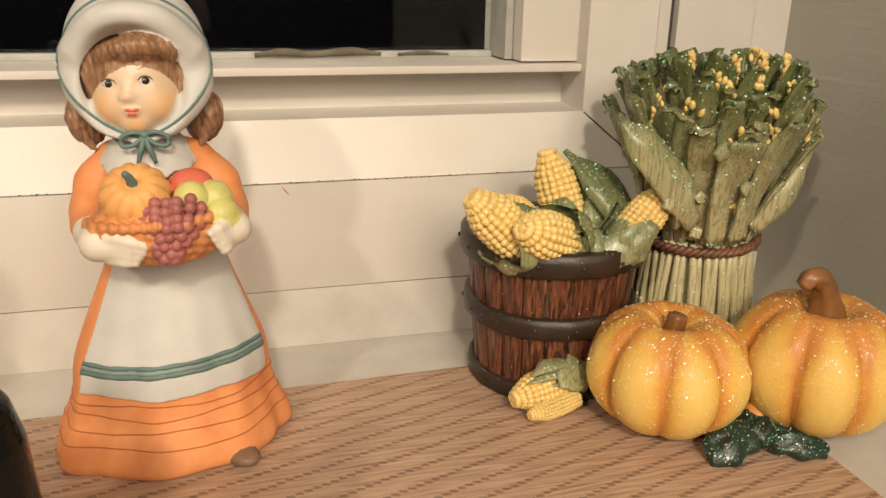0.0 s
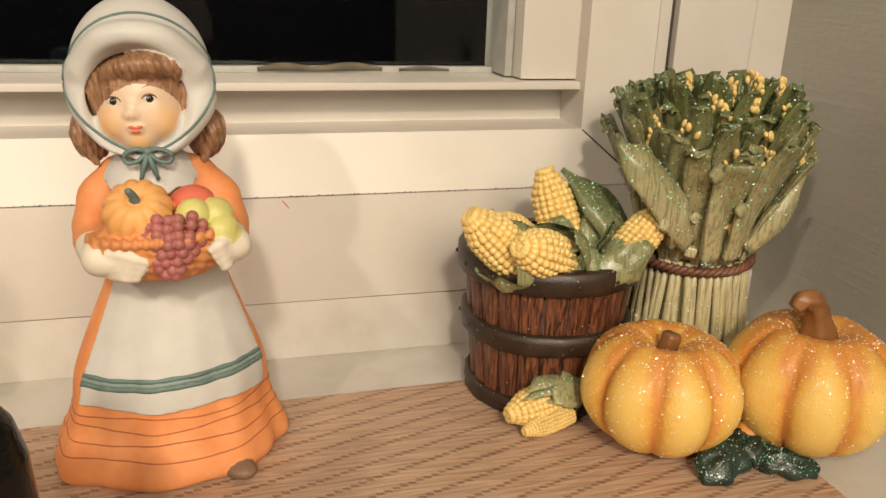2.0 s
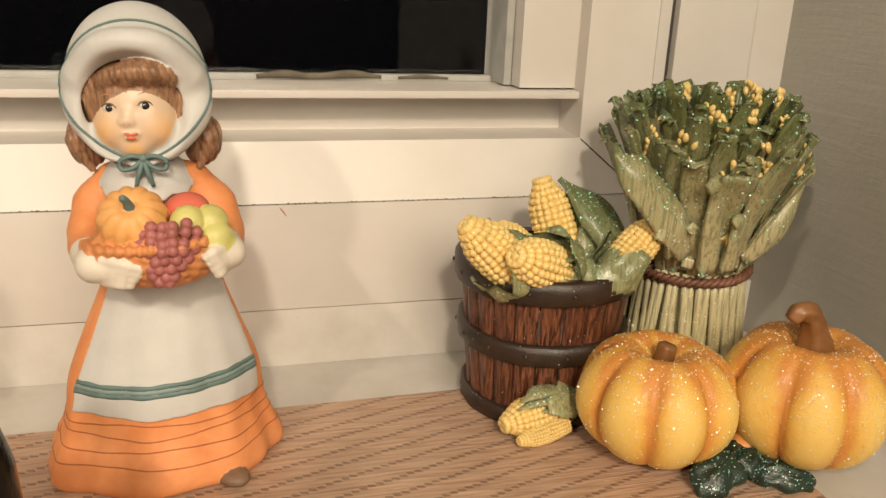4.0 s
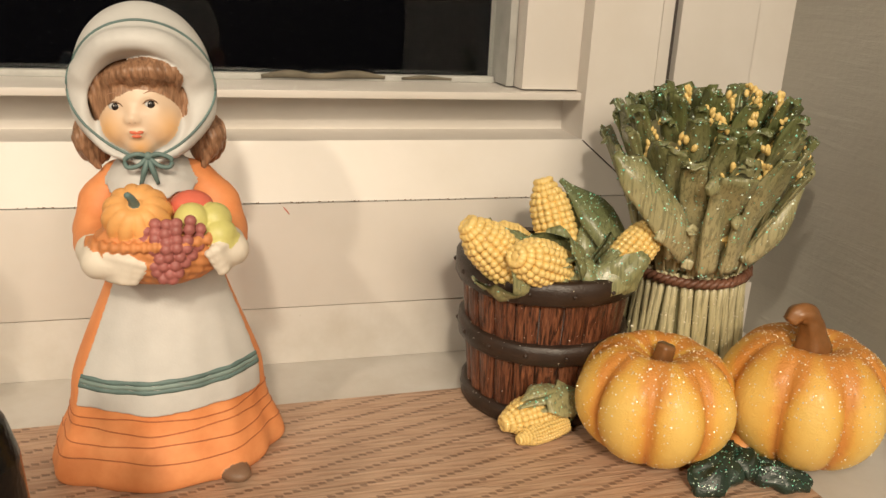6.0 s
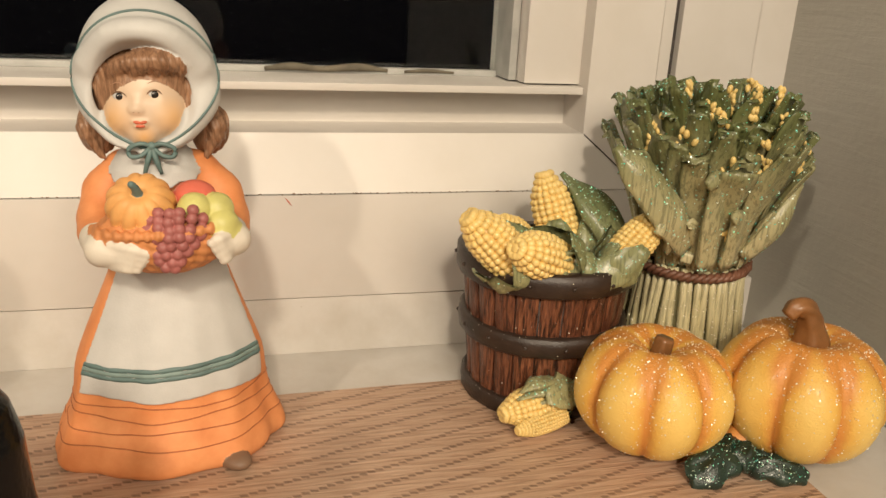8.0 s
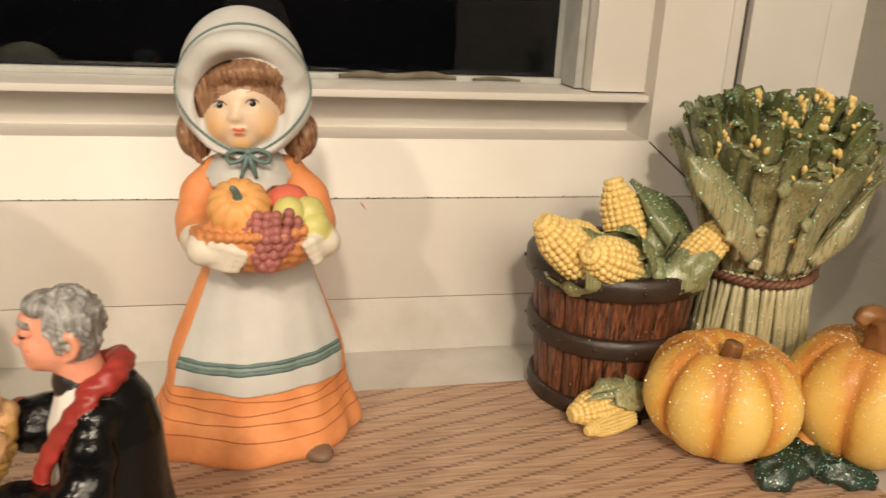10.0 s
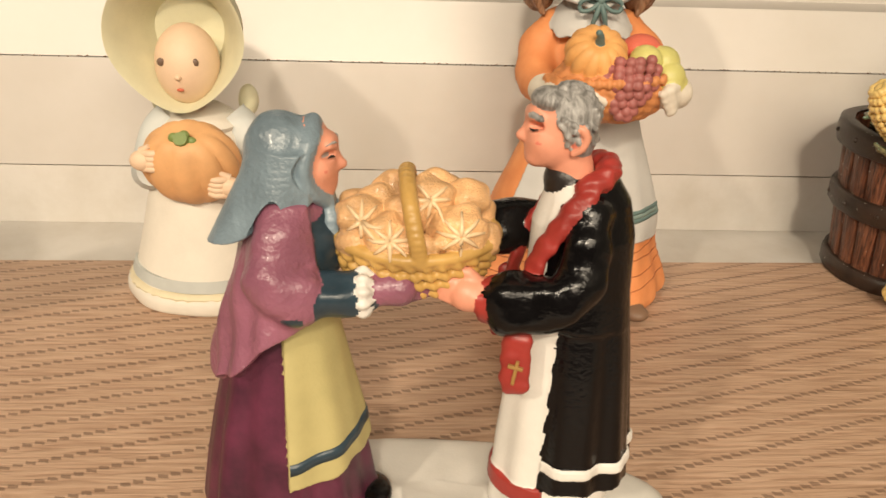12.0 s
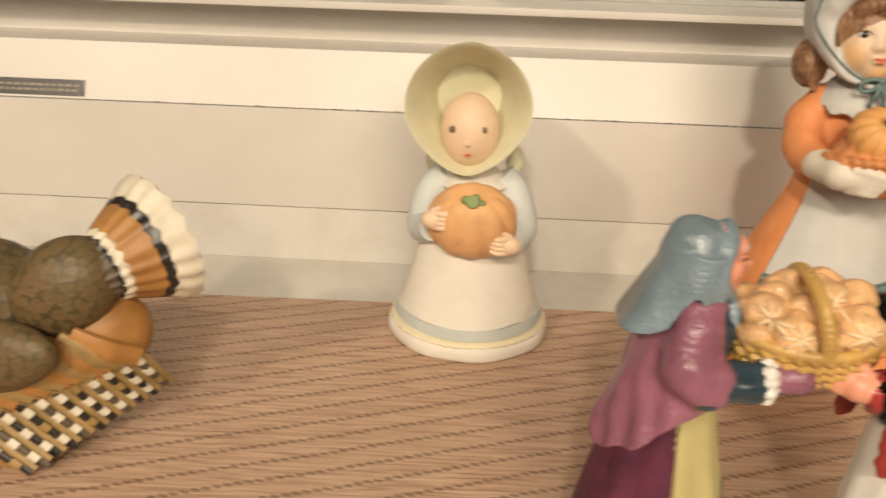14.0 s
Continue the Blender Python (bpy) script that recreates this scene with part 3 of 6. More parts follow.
def bonnet_girl():
    c = Clay()
    # dress, apron, torso and sleeves
    S = Sculpt((-0.043, -0.040, -0.001), (0.043, 0.034, 0.110), 0.00045)
    prof = [(0.0358, 0.0), (0.0376, 0.0025), (0.0374, 0.006), (0.0350, 0.0125), (0.0324, 0.0185), (0.0312, 0.025), (0.0298, 0.0353), (0.0236, 0.0517), (0.0184, 0.0652), (0.0166, 0.074), (0.0160, 0.080)]
    p, _ = spline([(r, 0, z) for r, z in prof], [1] * len(prof), 5)
    prof = [(v.x, v.z) for v in p]
    zs, rs = [q[1] for q in prof], [q[0] for q in prof]
    SY, AX, LEAN = 0.755, -0.0014, 0.045

    def fold(a, Z):
        low = np.clip((0.050 - Z) / 0.050, 0, 1)
        mid = np.clip((0.068 - Z) / 0.05, 0, 1)
        return 0.0013 * low ** 1.3 * np.sin(7 * a + 0.9) + 0.0008 * low ** 2 * np.sin(13 * a + 2.2) + 0.0007 * mid * np.sin(5 * a + 1.9) + 0.0006 * mid * np.sin(14 * a + 0.4) * np.clip(-np.sin(a), 0, 1)

    def on_skirt(a, z, out=0.0):
        r = float(np.interp(z, zs, rs) + fold(a, z)) + out
        return (AX + LEAN * z + r * math.cos(a), SY * r * math.sin(a), z)
    S.turned(prof, (AX, 0), SY, ORANGE, 0.001, fold, lean=LEAN, z0=lambda a: 0.0006 + 0.0006 * np.sin(4 * a + 1))
    S.egg((0.0020, 0.0, 0.086), (0.0155, 0.0118, 0.0185), ORANGE, 0.006)
    S.egg((0.0000, 0.0010, 0.0975), (0.0135, 0.0085, 0.0065), ORANGE, 0.004)
    S.turned(prof, (AX, 0), SY, BISQUE, 0.0006, fold, lean=LEAN, sector=(-144, -17), z0=lambda a: 0.0268 + 0.0006 * np.sin(5 * a + 0.5), z1=0.0800, grow=0.0012)
    rough = ripple(420, 0.0005)
    S.limb([(-0.0110, 0.0015, 0.0970), (-0.0160, -0.001, 0.0900), (-0.0176, -0.0070, 0.0825), (-0.0160, -0.0180, 0.0805)], [0.0058, 0.0068, 0.0068, 0.0056], ORANGE, 0.003, 4, rough=rough)
    S.limb([(0.0128, 0.0015, 0.0968), (0.0190, -0.001, 0.0890), (0.0212, -0.0070, 0.0815), (0.0205, -0.0175, 0.0808)], [0.0056, 0.0066, 0.0066, 0.0054], ORANGE, 0.003, 4, rough=rough)
    # wide collar under the chin
    S.turned([(0.0158, 0.0935), (0.0140, 0.0985), (0.0105, 0.1035), (0.0070, 0.1075)], (-0.0004, -0.0010), 0.88, BISQUE, 0.0006, z0=lambda a: 0.0975 - 0.0030 * np.clip(-np.sin(a), 0, 1) + 0.0007 * np.sin(11 * a))
    S.egg((0.0205, -0.0222, 0.0026), (0.0048, 0.0068, 0.0030), SHOE, 0.0004, (0, 0, 38))
    S.skin(c)
    ring = [2 * math.pi * j / 90 for j in range(91)]
    for z in (0.0105, 0.0155, 0.0198, 0.0238):
        pts = [on_skirt(a, z + 0.0006 * math.sin(4 * a + z * 900), 0.00005) for a in ring]
        c.tube(pts, 0.00024, RIM, 5)
    front = [radians(-144 + 127 * j / 60) for j in range(61)]
    for z, w, m in ((0.0347, 0.0007, TEAL), (0.0361, 0.0007, TEALWASH), (0.0375, 0.0007, TEAL)):
        rows = []
        for dz, dr in ((-w, 0.0006), (-w, 0.00140), (0, 0.00146), (w, 0.00140), (w, 0.0006)):
            rows.append([on_skirt(a, z + dz * (1 + 0.15 * math.sin(23 * a + z * 5000)) + 0.0007 * math.sin(2.2 * (a + 1.4)), dr) for a in front])
        c.sheet(rows, m)
    # head and bonnet
    H = Sculpt((-0.0265, -0.0200, 0.0985), (0.0250, 0.0255, 0.1530), 0.00034)
    H.egg((-0.0015, 0.0035, 0.1280), (0.0202, 0.0185, 0.0226), BISQUE, 0.001)
    for pts in ([(-0.0180, -0.0040, 0.1270), (-0.0165, -0.0065, 0.1190), (-0.0105, -0.0105, 0.1110), (-0.0020, -0.0125, 0.1068)], [(0.0158, -0.0040, 0.1270), (0.0148, -0.0065, 0.1190), (0.0085, -0.0105, 0.1110), (0.0005, -0.0125, 0.1068)]):
        H.limb(pts, [0.0042, 0.0046, 0.0038, 0.0026], BISQUE, 0.004, 4)
    H.limb([(-0.0165, -0.0075, 0.1310), (-0.0100, -0.0118, 0.1385), (-0.0015, -0.0132, 0.1405), (0.0070, -0.0118, 0.1385), (0.0140, -0.0075, 0.1310)], [0.0036, 0.0036, 0.0034, 0.0036, 0.0036], BISQUE, 0.004, 4)
    H.egg((-0.0024, -0.0190, 0.1214), (0.0164, 0.0160, 0.0164), BISQUE, 0.0020, cut=True)
    H.egg((-0.0022, -0.0040, 0.1225), (0.0156, 0.0110, 0.0146), BISQUE, 0.0010, cut=True)
    # hair behind the face, fringe and side locks
    H.egg((-0.0022, -0.0015, 0.1238), (0.0150, 0.0122, 0.0134), GIRLHAIR, 0.0006)
    H.egg((-0.0018, -0.0036, 0.1206), (0.0124, 0.0112, 0.0124), GIRLSKIN, 0.0006)
    H.egg((-0.0020, -0.0075, 0.1152), (0.0100, 0.0072, 0.0066), GIRLSKIN, 0.004)
    H.egg((-0.0080, -0.0085, 0.1148), (0.0042, 0.0052, 0.0042), GIRLSKIN, 0.004)
    H.egg((0.0040, -0.0085, 0.1150), (0.0044, 0.0052, 0.0042), GIRLSKIN, 0.004)
    H.egg((-0.0022, -0.0118, 0.1104), (0.0036, 0.0032, 0.0028), GIRLSKIN, 0.003)
    for x, z in ((-0.0084, 0.1216), (0.0014, 0.1224)):
        H.egg((x, -0.0178, z), (0.0030, 0.0036, 0.0018), GIRLSKIN, 0.0020, cut=True)
    H.limb([(-0.0034, -0.0138, 0.1212), (-0.0036, -0.0144, 0.1194), (-0.0037, -0.0150, 0.1184)], [0.0007, 0.0010, 0.0013], GIRLSKIN, 0.0018, 3)
    for s in (-1, 1):
        H.egg((-0.0037 + 0.0013 * s, -0.0147, 0.1180), (0.0008, 0.0009, 0.0008), GIRLSKIN, 0.0010)
    H.egg((-0.0028, -0.0150, 0.1146), (0.0022, 0.0012, 0.0007), GIRLSKIN, 0.0012)
    H.egg((-0.0028, -0.0149, 0.1133), (0.0017, 0.0012, 0.0007), GIRLSKIN, 0.0010)
    comb = lambda X, Y, Z: 0.00014 * np.sin(X * 3100 + Z * 1200)
    for k in range(13):
        u = (k - 6) / 6
        top = (0.0030 + 0.0085 * u, -0.0100, 0.1345 - 0.0030 * u * u)
        end_z = 0.1296 + 0.0005 * math.sin(2.1 * k) - 0.0006 * math.sin(1.5 + 3 * u) - 0.0062 * abs(u) ** 3
        x = -0.0018 + 0.0122 * u
        y = -0.0036 - 0.0108 * math.sqrt(max(0.02, 1 - (0.95 * u) ** 2)) * 0.96
        H.limb([top, (x * 0.6 + top[0] * 0.4, y - 0.0014, 0.1325 - 0.003 * u * u), (x, y + 0.0010 - 0.0006 * (1 - abs(u)), end_z)], [0.0018, 0.0018, 0.0011], GIRLHAIR, 0.0010, 3, rough=comb)
    for s in (-1, 1):
        for k in range(3):
            x = -0.0018 + s * (0.0124 + 0.0007 * k)
            H.limb([(x - 0.0006 * s, -0.0070 + 0.0016 * k, 0.1300), (x + 0.0004 * s, -0.0074 + 0.0016 * k, 0.1235), (x - 0.0010 * s, -0.0080 + 0.0018 * k, 0.1165)], [0.0016, 0.0016, 0.0010], GIRLHAIR, 0.0006, 3, rough=comb)
        x = -0.0005 + 0.0170 * s
        H.egg((x, 0.0030, 0.1092), (0.0055, 0.0056, 0.0078), GIRLHAIR, 0.0012, (0, 10 * s, 0), rough=lambda X, Y, Z: 0.0005 * np.sin(X * 2300 + Y * 1900 + 1.5 * np.sin(Z * 420)))
        H.limb([(x - 0.0030 * s, 0.001, 0.1150), (x + 0.0020 * s, -0.001, 0.1105), (x - 0.0015 * s, -0.0015, 0.1015)], [0.0030, 0.0034, 0.0010], GIRLHAIR, 0.0008, 4, rough=comb)
    H.skin(c)
    # painted features follow the modelled face
    for x, z, s in ((-0.0084, 0.1216, -1), (0.0014, 0.1224, 1)):
        y = H.front(x, z)[1]
        c.ball((x, y + 0.0003, z), (0.0019, 0.0006, 0.0011), BISQUE, (0, 3 * s, 14 * s), 16, 10)
        c.ball((x + 0.0001, y + 0.00005, z), (0.00115, 0.0006, 0.00112), INK, (0, 0, 10 * s), 16, 10)
        c.ball((x - 0.0003, y - 0.0005, z + 0.0004), (0.00020, 0.00015, 0.00020), BISQUE, (0, 0, 0), 8, 6)
        lash = [H.front(x + dx, z + dz, 0.0002) for dx, dz in ((-0.0020, 0.0003), (-0.0010, 0.0012), (0.0003, 0.0014), (0.0014, 0.0010), (0.0021, 0.0002))]
        c.tube(lash, [0.00012, 0.00022, 0.00024, 0.0002, 0.0001], SHOE, 6, steps=3)
        brow = [H.front(x + dx + 0.0003 * s, z + dz, 0.00002) for dx, dz in ((-0.0020, 0.0032), (-0.0006, 0.0038), (0.0008, 0.0038), (0.0020, 0.0031))]
        c.tube(brow, [0.00008, 0.00014, 0.00014, 0.00008], BROW, 6, steps=3)
    for dx in (-0.0008, 0.0008):
        q = H.front(-0.0028 + dx, 0.1146)
        c.ball((q[0], q[1] + 0.0002, 0.1146), (0.0012, 0.0005, 0.0005), LIP, (0, -12 if dx > 0 else 12, 0), 12, 8)
    q = H.front(-0.0028, 0.1135)
    c.ball((q[0], q[1] + 0.0002, 0.1135), (0.0014, 0.0005, 0.0005), LIP, (0, 0, 0), 12, 8)
    for s in (-1, 1):
        q = H.front(-0.0037 + 0.0007 * s, 0.1175)
        c.ball((q[0], q[1] + 0.0001, q[2]), (0.00025, 0.00015, 0.00015), BROW, (0, 0, 0), 8, 6)
    # teal edge of the brim and its echo on the crown
    rim = []
    for j in range(73):
        a = 2 * math.pi * j / 72
        s = math.sin(a)
        x = -0.0012 + 0.0208 * math.cos(a) * (1 - 0.34 * max(0.0, -s) ** 1.5)
        z = 0.1255 + (0.0203 * s if s > 0 else 0.0190 * s)
        q = H.front(x, z)
        rim.append((x, min(q[1], 0.0030) - 0.0001, z))
    c.tube(rim, 0.00042, TEAL, 7)
    # bow
    k = Vector(H.front(-0.0002, 0.1072, 0.0012))
    c.ball(k, (0.0014, 0.0012, 0.0014), TEAL)
    for s in (-1, 1):
        c.tube([k, k + Vector((0.0030 * s, -0.0010, 0.0010)), k + Vector((0.0064 * s, -0.0004, -0.0006)), k + Vector((0.0060 * s, -0.0004, -0.0030)), k + Vector((0.0030 * s, -0.0008, -0.0026)), k], 0.0007, TEAL, 8, steps=5)
        c.tube([k, k + Vector((0.0012 * s, -0.0010, -0.004)), k + Vector((0.0024 * s, -0.0004, -0.0082))], [0.0007, 0.0009, 0.0006], TEAL, 8, steps=4)
    # basket of fruit held in two gloves
    B = Sculpt((-0.025, -0.046, 0.068), (0.030, -0.010, 0.106), 0.00032)
    weave = lambda X, Y, Z: 0.00018 * np.sin(22 * np.arctan2(Y + 0.026, X - 0.003)) + 0.00016 * np.sin(Z * 2000 + X * 500)
    B.egg((0.0030, -0.0250, 0.0832), (0.0190, 0.0130, 0.0114), WICKER, 0.001, rough=weave)
    B.egg((0.0030, -0.0250, 0.0990), (0.030, 0.025, 0.0095), WICKER, 0.001, cut=True)
    B.limb([(0.003 + 0.0192 * math.cos(a), -0.0250 + 0.0130 * math.sin(a), 0.0868 + 0.0012 * math.cos(a)) for a in [math.pi * (1 + j / 16) for j in range(17)]], 0.0014, WICKER, 0.0006, 1, rough=lambda X, Y, Z: 0.0003 * np.sin(X * 2200))
    T = Euler((radians(42), 0, 0)).to_matrix().transposed()

    def squash(X, Y, Z):
        x, y, z = X + 0.0030, Y + 0.0275, Z - 0.0930
        y, z = T[1][1] * y + T[1][2] * z, T[2][1] * y + T[2][2] * z
        r = np.sqrt(x * x + y * y)
        rib = 1 - 0.13 * (1 - np.abs(np.sin(6 * np.arctan2(y, x) + 0.4)) ** 0.6) * np.clip(r / 0.005, 0, 1)
        zz = z + 0.0022 * np.exp(-(r / 0.0032) ** 2)
        q = np.sqrt((r / rib / 0.0098) ** 2 + (zz / 0.0080) ** 2)
        return (q - 1) * 0.0075
    B.press(squash, (-0.014, -0.039, 0.081), (0.008, -0.016, 0.105), SQUASH, 0.0004)
    B.limb([(-0.0032, -0.0318, 0.0976), (-0.0036, -0.0336, 0.0996), (-0.0044, -0.0346, 0.1008)], [0.0014, 0.0011, 0.0010], TEAL, 0.0004, 2)
    B.egg((0.0118, -0.0230, 0.0942), (0.0062, 0.0055, 0.0048), REDAPPLE, 0.0004)
    for q, r in (((0.0118, -0.0295, 0.0918), 0.0050), ((0.0180, -0.0270, 0.0912), 0.0050), ((0.0192, -0.0300, 0.0872), 0.0052)):
        B.egg(q, r, APPLE, 0.0004)
    rng = random.Random(4)
    for row, (z, w) in enumerate(((0.0932, 4), (0.0908, 6), (0.0884, 6), (0.0860, 6), (0.0836, 5), (0.0812, 4), (0.0788, 3), (0.0768, 2))):
        for k in range(w):
            off = k - (w - 1) / 2 + rng.uniform(-0.15, 0.15)
            B.egg((0.0070 + 0.0029 * off - 0.0003 * row, -0.0384 + 0.0005 * off * off + 0.0004 * abs(row - 3), z + rng.uniform(-0.0005, 0.0005)), 0.0017, GRAPE, 0.0003)
    for s, wrist, palm, tips in ((1, (-0.0165, -0.0195, 0.0805), (-0.0138, -0.0300, 0.0805), (-0.0012, -0.0365, 0.0788)), (-1, (0.0215, -0.0190, 0.0815), (0.0225, -0.0290, 0.0825), (0.0165, -0.0360, 0.0808))):
        W, P, F = Vector(wrist), Vector(palm), Vector(tips)
        B.limb([W, P], [0.0052, 0.0046], GLOVE, 0.002, 0)
        B.limb([P, P.lerp(F, 0.45)], [0.0046, 0.0036], GLOVE, 0.002, 0)
        for k in range(4):
            up = Vector((0, 0.0004 * k, 0.0027 - 0.0019 * k))
            a, b = P.lerp(F, 0.25) + up * 1.2 + Vector((0, -0.0018, 0)), F + up * (0.9 if s > 0 else 1.0) + Vector((-0.0010 * k * s, 0, 0))
            B.limb([a, a.lerp(b, 0.55) + Vector((0, -0.0012, 0.0004)), b], [0.0018, 0.0018, 0.0013], GLOVE, 0.0010, 3)
        B.limb([P + Vector((0, 0, 0.003)), P.lerp(F, 0.35) + Vector((0, 0.0002, 0.0048)), P.lerp(F, 0.6) + Vector((0, 0, 0.0046))], [0.0020, 0.0017, 0.0011], GLOVE, 0.0006, 3)
    B.skin(c)
    ob = c.make("girl_figurine", label="porcelain girl figurine in white bonnet and orange dress, holding fruit", category="figurine")
    ob.matrix_world = pose(-0.0080, 0.2810, 0.0)


bonnet_girl()

# ---- pale figurine ----
PALE = C3("pale_bisque", (0.74, 0.70, 0.62), 0.6, vary=0.06)
PALEBLUE = C3("pale_blue_bisque", (0.60, 0.63, 0.62), 0.6, vary=0.08)
PALEGREEN = C3("pale_green_bisque", (0.68, 0.66, 0.47), 0.6, vary=0.08)
GREYBAND = C3("grey_band", (0.50, 0.52, 0.50), 0.6, vary=0.1)
LACE = C3("cream_lace", (0.76, 0.68, 0.48), 0.6, vary=0.12)
PALEORANGE = C3("pale_orange", (0.76, 0.42, 0.19), 0.55, vary=0.15)
LEAFGREEN = C3("leaf_green", (0.20, 0.27, 0.08), 0.5)
PALESKIN = C3("pale_skin", (0.79, 0.58, 0.41), 0.55, vary=0.07)
BROWNINK = C3("brown_ink", (0.16, 0.10, 0.07), 0.5)


def pale_girl():
    c = Clay()
    T = pose(0, 0, 0)
    prof = [(0.0300, 0.0), (0.0312, 0.0012), (0.0312, 0.0045), (0.0298, 0.0062), (0.0288, 0.0075), (0.0262, 0.0150), (0.0235, 0.024), (0.0205, 0.036), (0.0165, 0.050), (0.0130, 0.060), (0.0095, 0.066)]
    c.lathe(smooth_profile(prof, 3), PALE, T, 64, 1.0, 0.92, lambda a, t: (1 + 0.012 * math.sin(8 * a) * (1 - t), 0))
    c.lathe([(0.0300, 0.0055), (0.0305, 0.0065), (0.0296, 0.0078), (0.0280, 0.0082)], LACE, T, 96, 1.0, 0.92, lambda a, t: (1 + 0.012 * math.sin(40 * a), 0))
    base = lerp_profile(prof)
    rad = lambda z, a: base(z)
    arc_patch(c, rad, -175, -5, 0.0085, 0.0125, 0.0010, GREYBAND, T, 1.0, 0.92, 50, 4, lambda u: 0.0015 * (1 - math.sin(math.pi * u)))
    arc_patch(c, rad, -155, -25, 0.0125, 0.050, 0.0010, PALE, T, 1.0, 0.92, 50, 10, lambda u: 0.006 * (1 - math.sin(math.pi * u)) ** 2)
    for s in (-1, 1):
        c.tube([(0.0095 * s, 0.0, 0.0640), (0.0150 * s, -0.001, 0.0570), (0.0176 * s, -0.006, 0.0460), (0.0140 * s, -0.0165, 0.0440 + 0.005 * (s < 0))], [0.006, 0.0066, 0.0066, 0.0050], PALEBLUE, 18, steps=5)
        hand(c, (0.0135 * s, -0.0265, 0.0475 + 0.0085 * (s < 0)), (-1.0 * s, -0.35, 0.1), 0.0040, PALESKIN, s)
    c.lathe([(0.0125, 0.0600), (0.0135, 0.0618), (0.0100, 0.0655), (0.006, 0.068)], PALE, T, 40)
    gourd(c, (0.0, -0.0190, 0.0530), (0.0163, 0.0120, 0.0158), PALEORANGE, 10, 0.10, 0.2, (28, 0, 0))
    c.tube([(0.0, -0.0270, 0.0625), (0.0, -0.0300, 0.0645)], [0.0030, 0.0022], LEAFGREEN, 10)
    for k in range(5):
        c.ball((0.003 * math.cos(k * 1.257), -0.0282, 0.0628 + 0.0022 * math.sin(k * 1.257)), (0.0017, 0.0012, 0.0017), LEAFGREEN)
    c.ball((-0.0022, -0.004, 0.0822), (0.0104, 0.0112, 0.0132), PALESKIN, (0, 0, 0), 28, 18)
    c.ball((-0.0028, -0.0150, 0.0800), (0.0011, 0.0012, 0.0010), PALESKIN)
    for s in (-1, 1):
        c.ball((-0.0028 + 0.0054 * s, -0.0133, 0.0845), (0.0012, 0.0007, 0.0013), BROWNINK)
    c.ball((-0.0026, -0.0142, 0.0758), (0.0012, 0.0006, 0.0005), LIP)
    spec = [(0.007, 0.0010, 0.0010, 0.0010), (0.006, 0.0115, 0.0110, 0.0170), (-0.004, 0.0150, 0.0150, 0.0210), (-0.011, 0.0190, 0.0195, 0.0228), (-0.0145, 0.0212, 0.0215, 0.0234), (-0.0150, 0.0219, 0.0222, 0.0236), (-0.0138, 0.0217, 0.0221, 0.0234), (-0.008, 0.0196, 0.0208, 0.0228),
            (0.002, 0.0180, 0.0198, 0.0215), (0.010, 0.0170, 0.0185, 0.019), (0.017, 0.0140, 0.0150, 0.015), (0.0205, 0.007, 0.008, 0.008), (0.021, 0.001, 0.001, 0.001)]
    bonnet(c, 0.0920, spec, PALEGREEN, None, (), pose(-0.0030, 0, 0), 0.30)
    for s in (-1, 1):
        c.ball((0.0150 * s, 0.006, 0.0680), (0.0035, 0.004, 0.0055), PALEGREEN)
    ob = c.make("pale_girl_figurine", label="pale pastel porcelain girl figurine in a wide bonnet holding a pumpkin", category="figurine", crease=50)
    ob.matrix_world = pose(-0.1380, 0.2840, 0.0, 0, 0, 0)


pale_girl()

# ---- couple with a bread basket ----
GLOSSBLACK = C3("gloss_black_paint", (0.004, 0.0036, 0.004), 0.2, bump=0.35, grain=160)
GLOSSBLACK.node_tree.nodes["Principled BSDF"].inputs["Specular IOR Level"].default_value = 0.28
ROBE = C3("white_robe_paint", (0.76, 0.74, 0.70), 0.45, vary=0.08)
STOLE = C3("red_stole_paint", (0.34, 0.035, 0.028), 0.4, vary=0.35)
GOLD = C3("gold_paint", (0.35, 0.20, 0.06), 0.35)
FLESH = C3("painted_flesh", (0.76, 0.33, 0.22), 0.4, vary=0.15)
BLUSH = C3("painted_blush", (0.68, 0.20, 0.14), 0.4)
GREYHAIR = hair_paint("grey_hair_paint", (0.15, 0.145, 0.14), (0.40, 0.39, 0.38))
SCARF = C3("blue_scarf_paint", (0.21, 0.28, 0.335), 0.36, vary=0.4, coat=0.15, bump=0.7, grain=150)
SHAWL = C3("mauve_shawl_paint", (0.28, 0.105, 0.16), 0.36, vary=0.35, coat=0.15, bump=0.7, grain=150)
NAVY = C3("navy_paint", (0.028, 0.055, 0.080), 0.35, vary=0.3)
PLUM = C3("plum_skirt_paint", (0.10, 0.018, 0.045), 0.4, vary=0.6, dark=(0.035, 0.008, 0.02))
APRON = C3("yellow_apron_paint", (0.50, 0.44, 0.20), 0.45, vary=0.12)
CANE = C3("cane_yellow_paint", (0.56, 0.34, 0.10), 0.4, vary=0.3)
BREAD = C3("bread_paint", (0.80, 0.48, 0.23), 0.35, vary=0.4, coat=0.25, bump=0.9, grain=420)
CRUST = C3("bread_slash_paint", (0.80, 0.60, 0.37), 0.35)
SNOW = C3("snow_base_paint", (0.66, 0.64, 0.60), 0.5, vary=0.06)


